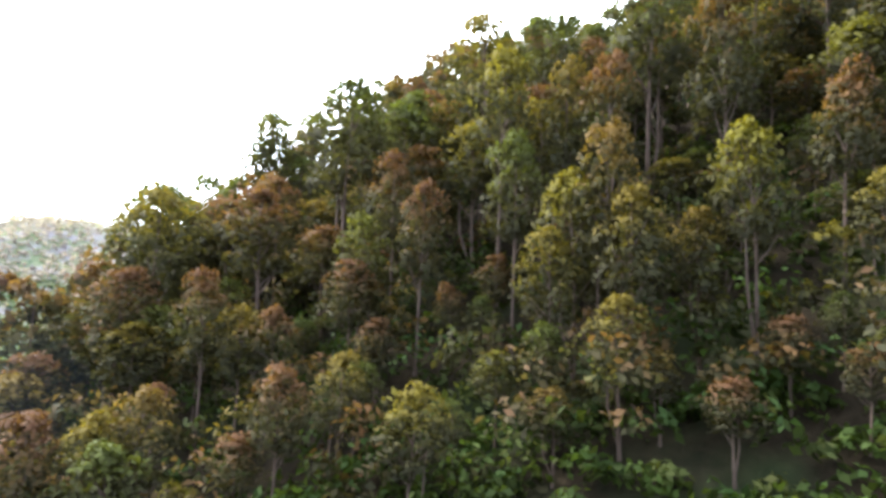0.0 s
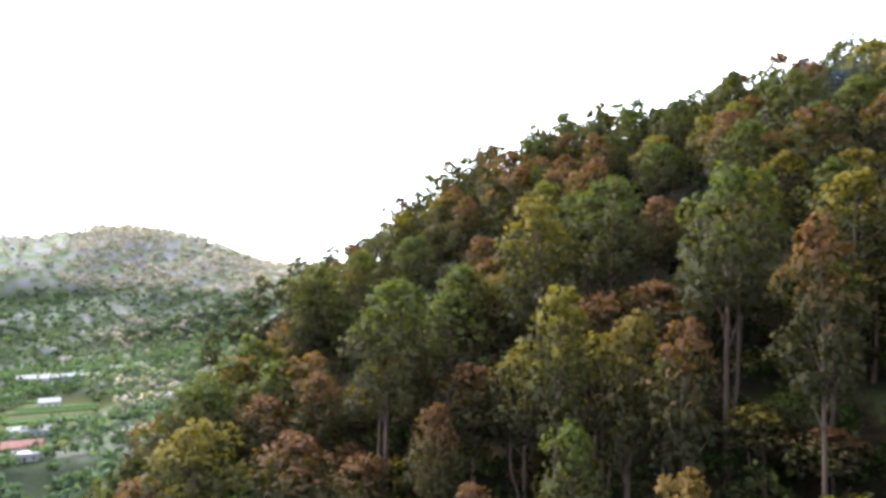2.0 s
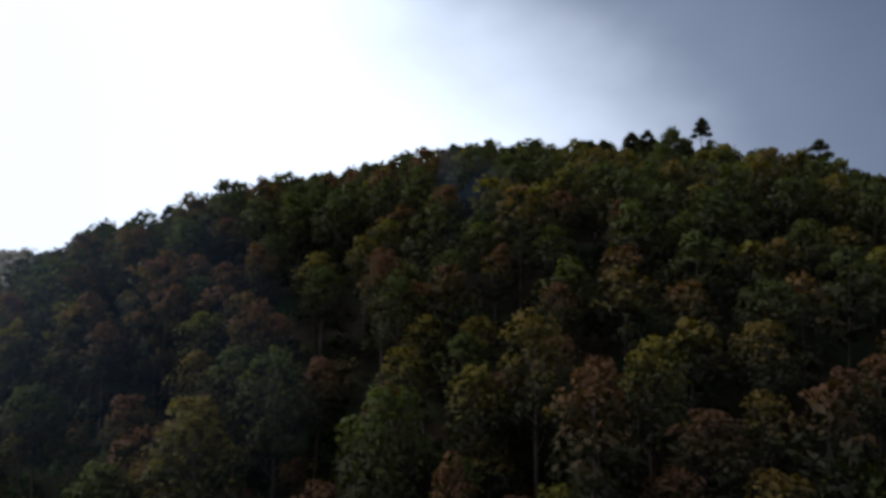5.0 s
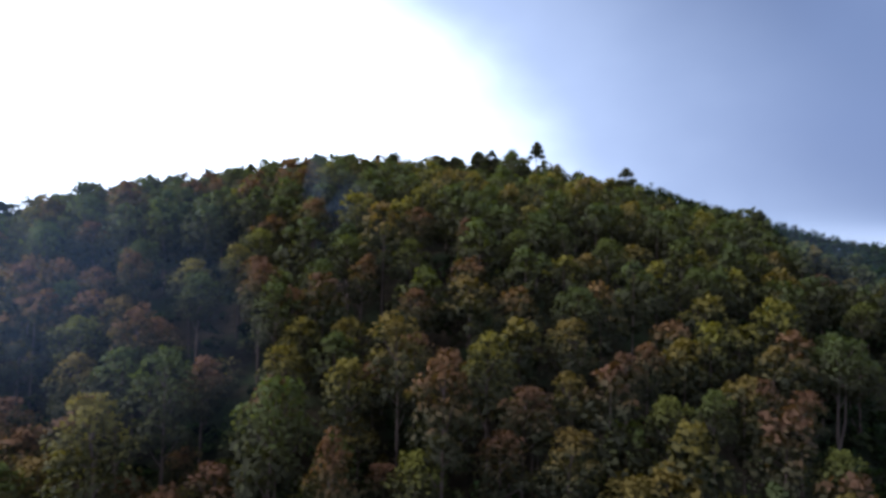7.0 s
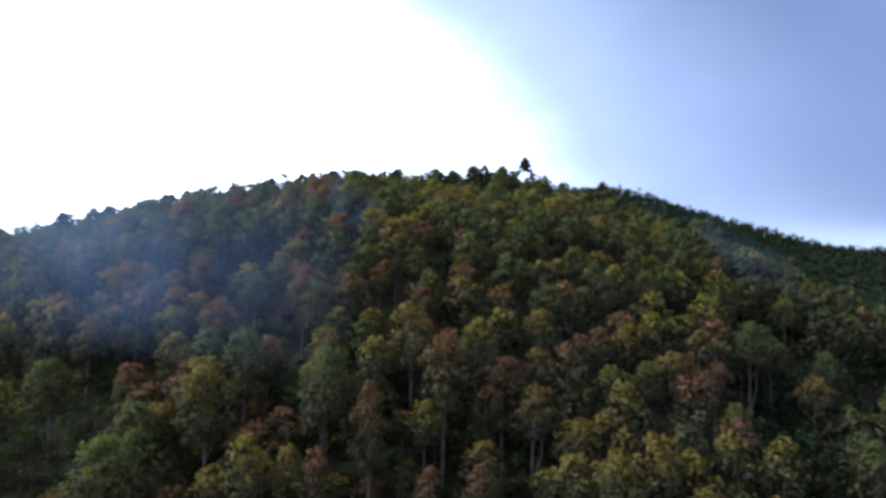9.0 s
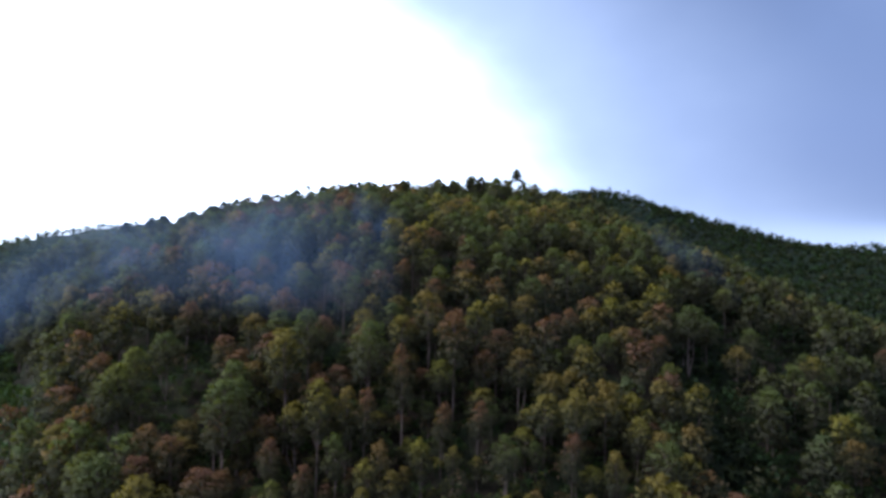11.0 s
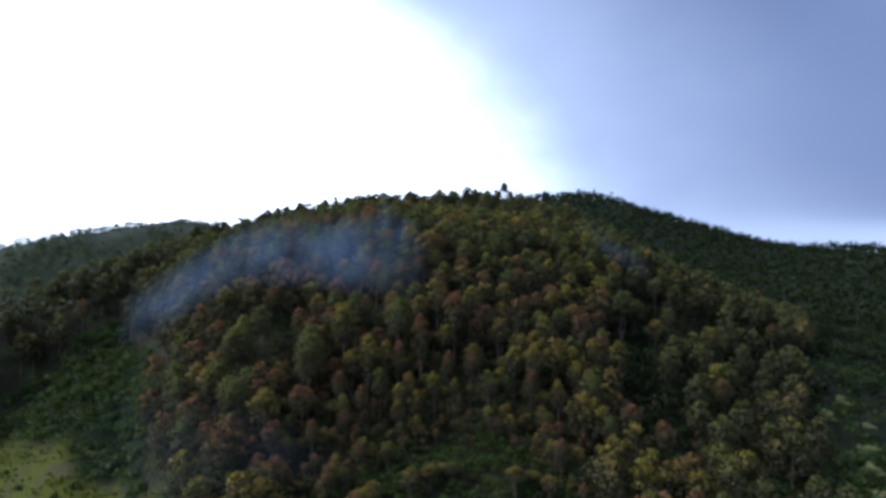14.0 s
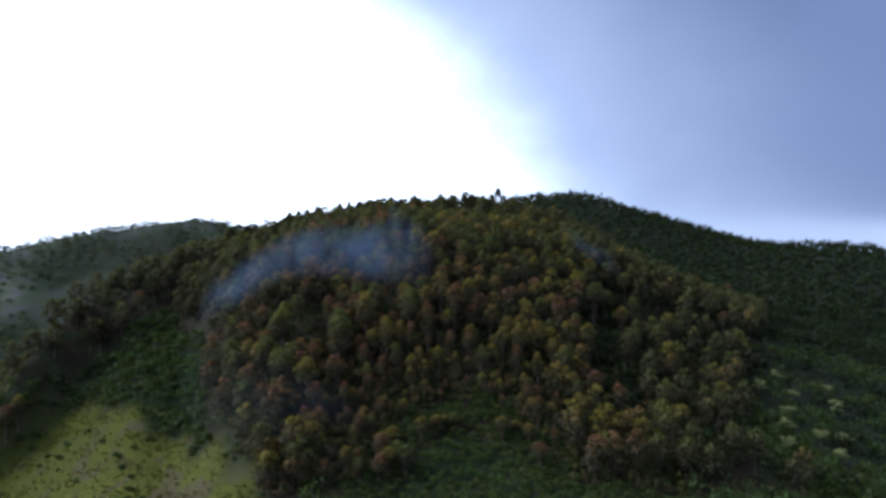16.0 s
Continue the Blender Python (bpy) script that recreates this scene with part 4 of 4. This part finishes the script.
def house(x, y, turn, wide, deep, high, wall_mat, roof_mat, label, gable=True):
    """A low valley house: walls with real openings, a pitched or flat roof, door and windows."""
    z = float(land(x, y))
    home = new("house")
    home.matrix_basis = pose(x, y, z, 0, 0, turn)
    bays = max(2, int(wide // 3))
    step = wide / bays
    bm = bmesh.new()
    t = 0.25
    box(bm, -wide / 2, wide / 2, deep / 2 - t, deep / 2, -1.5, high)
    box(bm, -wide / 2, -wide / 2 + t, -deep / 2 + t, deep / 2 - t, -1.5, high)
    box(bm, wide / 2 - t, wide / 2, -deep / 2 + t, deep / 2 - t, -1.5, high)
    door_bay = bays // 2
    for k in range(bays):                                # front wall, built round its openings
        a = -wide / 2 + k * step
        lo, hi = (a + step * 0.32, a + step * 0.68)
        sill = 0.0 if k == door_bay else 1.0
        box(bm, a, lo, -deep / 2, -deep / 2 + t, -1.5, high)
        box(bm, hi, a + step, -deep / 2, -deep / 2 + t, -1.5, high)
        box(bm, lo, hi, -deep / 2, -deep / 2 + t, 2.1, high)
        box(bm, lo, hi, -deep / 2, -deep / 2 + t, -1.5, sill)
    part("wall", bm, wall_mat, home)
    for k in range(bays):
        a = -wide / 2 + k * step
        lo, hi = (a + step * 0.32, a + step * 0.68)
        bm = bmesh.new()
        if k == door_bay:
            box(bm, lo, hi, -deep / 2 + 0.10, -deep / 2 + 0.15, 0.0, 2.1)
            part("door", bm, DOOR_PAINT, home)
        else:
            for q in ((lo, lo + 0.07, 1.0, 2.1), (hi - 0.07, hi, 1.0, 2.1), (lo + 0.07, hi - 0.07, 1.0, 1.07), (lo + 0.07, hi - 0.07, 2.03, 2.1)):
                box(bm, q[0], q[1], -deep / 2 + 0.08, -deep / 2 + 0.15, q[2], q[3])
            window = part("window", bm, FRAME_PAINT, home)
            bm = bmesh.new()
            box(bm, lo + 0.07, hi - 0.07, -deep / 2 + 0.10, -deep / 2 + 0.12, 1.07, 2.03)
            part("pane", bm, GLASS, window)
    bm = bmesh.new()
    if gable:
        e, rise = 0.5, deep * 0.28
        prof = [(-deep / 2 - e, high - 0.1), (0, high + rise), (deep / 2 + e, high - 0.1), (deep / 2 + e, high + 0.05), (0, high + rise + 0.16), (-deep / 2 - e, high + 0.05)]
        rows = [[bm.verts.new((sx * (wide / 2 + e), py, pz)) for py, pz in prof] for sx in (-1, 1)]
        for i in range(6):
            j = (i + 1) % 6
            bm.faces.new((rows[0][i], rows[0][j], rows[1][j], rows[1][i]))
        bm.faces.new(rows[0][::-1])
        bm.faces.new(rows[1])
        for sx in (-1, 1):                               # gable ends
            x0 = sx * (wide / 2 - 0.12)
            tri = [bm.verts.new((x0, -deep / 2, high)), bm.verts.new((x0, deep / 2, high)), bm.verts.new((x0, 0, high + rise - 0.02))]
            bm.faces.new(tri)
        bmesh.ops.recalc_face_normals(bm, faces=bm.faces)
    else:
        box(bm, -wide / 2 - 0.4, wide / 2 + 0.4, -deep / 2 - 0.4, deep / 2 + 0.4, high, high + 0.18)
        box(bm, -wide / 2 - 0.4, wide / 2 + 0.4, -deep / 2 - 0.4, -deep / 2 - 0.25, high + 0.18, high + 0.7)
        box(bm, -wide / 2 - 0.4, wide / 2 + 0.4, deep / 2 + 0.25, deep / 2 + 0.4, high + 0.18, high + 0.7)
    part("roof", bm, roof_mat, home)
    tagged(home, label, "house", "houses in the valley")


house(-330, 433, 38, 26, 9, 4.2, PLASTER, SHEET_ROOF, "long pale plastered house with grey sheet roof")
house(-349, 424, 32, 20, 8, 3.6, PINK_PLASTER, SHEET_ROOF, "long pinkish house with grey sheet roof")
house(-428, 540, 30, 12, 8, 6.0, PLASTER, PLASTER, "two-storey pale house with flat roof among trees", False)
house(-442, 549, 42, 9, 7, 3.4, PLASTER, SHEET_ROOF, "small pale house with grey roof among trees")
house(-275, 352, 36, 11, 7, 3.2, PLASTER, SHEET_ROOF, "small white house with grey roof beside fields")
house(-236, 290, 34, 18, 7, 3.2, PLASTER, SHEET_ROOF, "low white house with grey sheet roof beside fields")
house(-216, 262, 36, 15, 8, 3.4, PINK_PLASTER, RED_ROOF, "low pink house with red roof in the valley")
house(-204, 250, 36, 10, 7, 3.2, PLASTER, PLASTER, "small white house with flat roof in the valley", False)


def terrace(x, y, turn, wide, deep, lift, mat, label):
    """One cultivated terrace: a level bed of crop rows held by a low bank."""
    bm = bmesh.new()
    box(bm, -wide / 2, wide / 2, -deep / 2, deep / 2, -3.0, 0)
    rows = int(deep // 1.5)
    for k in range(rows):
        yk = -deep / 2 + (k + 0.5) * deep / rows
        box(bm, -wide / 2 + 0.4, wide / 2 - 0.4, yk - 0.4, yk + 0.4, 0.0, 0.45)
    me = bpy.data.meshes.new("terrace_field")
    bm.to_mesh(me)
    bm.free()
    me.materials.append(mat)
    ob = new("terrace_field", me)
    ob.matrix_basis = pose(x, y, float(land(x, y)) + lift, 0, 0, turn)
    tagged(ob, label, "field", "terraced fields in the valley")


for k in range(7):
    terrace(-240 - 5.5 * k * 0.62, 302 + 6.5 * k, 36, 42, 7.0, 0.8 + 0.35 * k, CROP_DRY if k % 3 == 1 else CROP, "narrow terraced field of %s crop rows" % ("dry yellow" if k % 3 == 1 else "green"))
for k in range(5):
    terrace(-276 - 4 * k, 330 + 6.5 * k, 36, 34, 7.0, 0.7 + 0.3 * k, CROP if k % 2 == 0 else CROP_DRY, "narrow terraced field of %s crop rows" % ("green" if k % 2 == 0 else "dry yellow"))

# ---- drifting smoke over the west side of the wood ----


def smoke_material():
    mat, n = material("smoke")
    place = n.add("ShaderNodeNewGeometry").outputs["Position"]
    edge = attribute(n, "edge")
    long = n.vmath("MULTIPLY", place, (1.0, 1.0, 0.55)).outputs[0]
    puff = n.noise(long, 0.045, 4.0, 0.55)
    wisp = n.noise(long, 0.16, 4.0, 0.6)
    dense = n.math("MULTIPLY", n.step(n.math("ADD", n.math("MULTIPLY", puff, 0.7), n.math("MULTIPLY", wisp, 0.3)), 0.26, 0.78), edge)
    lit = n.add("ShaderNodeBsdfDiffuse", Color=rgb(0.48, 0.66, 0.95))
    thin = n.add("ShaderNodeBsdfTranslucent", Color=rgb(0.48, 0.66, 0.95))
    body = n.add("ShaderNodeMixShader", i0=0.5, i1=lit.outputs[0], i2=thin.outputs[0])
    clear = n.add("ShaderNodeBsdfTransparent")
    both = n.add("ShaderNodeMixShader", i0=n.math("MULTIPLY", dense, 0.30), i1=clear.outputs[0], i2=body.outputs[0])
    finish(n, both.outputs[0])
    return mat


SMOKE = smoke_material()


def smoke_veil(line, wide, label, seed, strength=1.0):
    """A thin curling sheet of smoke that follows a line of points and fades out towards its edges."""
    rng = np.random.default_rng(seed)
    pts = np.array(line, float)
    nu, nv = 40, 18
    s = np.linspace(0, len(pts) - 1, nu)
    mid = np.stack([np.interp(s, np.arange(len(pts)), pts[:, k]) for k in range(3)], -1)
    kernel = np.ones(9) / 9
    for k in range(3):
        mid[:, k] = np.convolve(np.pad(mid[:, k], 4, mode="edge"), kernel, mode="valid")
    spread = np.interp(s, np.arange(len(pts)), np.array(wide, float))
    v = np.linspace(-1, 1, nv)
    ph = rng.uniform(0, 6.28, 4)
    gu, gv = np.meshgrid(np.linspace(0, 1, nu), v, indexing="ij")
    curl = 2.2 * np.sin(gu * 7 + gv * 2 + ph[0]) + 1.3 * np.sin(gu * 15 - gv * 4 + ph[1])
    x = mid[:, None, 0] + UX * curl + UY * 0.25 * spread[:, None] * gv
    y = mid[:, None, 1] + UY * curl - UX * 0.25 * spread[:, None] * gv
    z = mid[:, None, 2] + spread[:, None] * gv + 0.8 * np.sin(gu * 11 + ph[2])
    i = np.arange(nu * nv).reshape(nu, nv)
    quads = np.stack([i[:-1, :-1], i[1:, :-1], i[1:, 1:], i[:-1, 1:]], -1).reshape(-1, 4)
    me = quad_mesh("smoke", np.stack([x, y, z], -1).reshape(-1, 3), quads)
    fade = (1 - gv ** 2) ** 1.5 * np.clip(gu / 0.3, 0, 1) * np.clip((1 - gu) / 0.35, 0, 1)
    me.attributes.new("edge", "FLOAT", "POINT").data.foreach_set("value", (fade * strength).ravel().astype(np.float32))
    me.polygons.foreach_set("use_smooth", np.ones(len(quads), bool))
    me.materials.append(SMOKE)
    tagged(new("smoke", me), label, "smoke", kind="stuff")


smoke_veil([(6, 19, 57), (-6, 26, 62), (-17, 34, 63), (-29, 42, 60), (-41, 50, 53), (-52, 58, 45)], [9, 10, 9, 8, 8, 7], "thin blue smoke drifting over the tree tops", 1, 1.25)
smoke_veil([(-14, 28, 12), (-24, 33, 15), (-34, 39, 19), (-46, 47, 22), (-60, 56, 24)], [7, 10, 12, 13, 12], "thin blue smoke hanging at the edge of the wood", 2, 0.15)
smoke_veil([(50, 108, 78), (47, 98, 74), (45, 84, 68), (45, 70, 60)], [9, 11, 11, 9], "thin grey smoke rising between the gum crowns", 3, 0.6)
smoke_veil([(82, 34, 76), (87, 25, 68), (92, 17, 61), (96, 10, 54)], [3, 4, 4, 3], "faint grey wisp of smoke over the east shoulder", 4, 0.22)
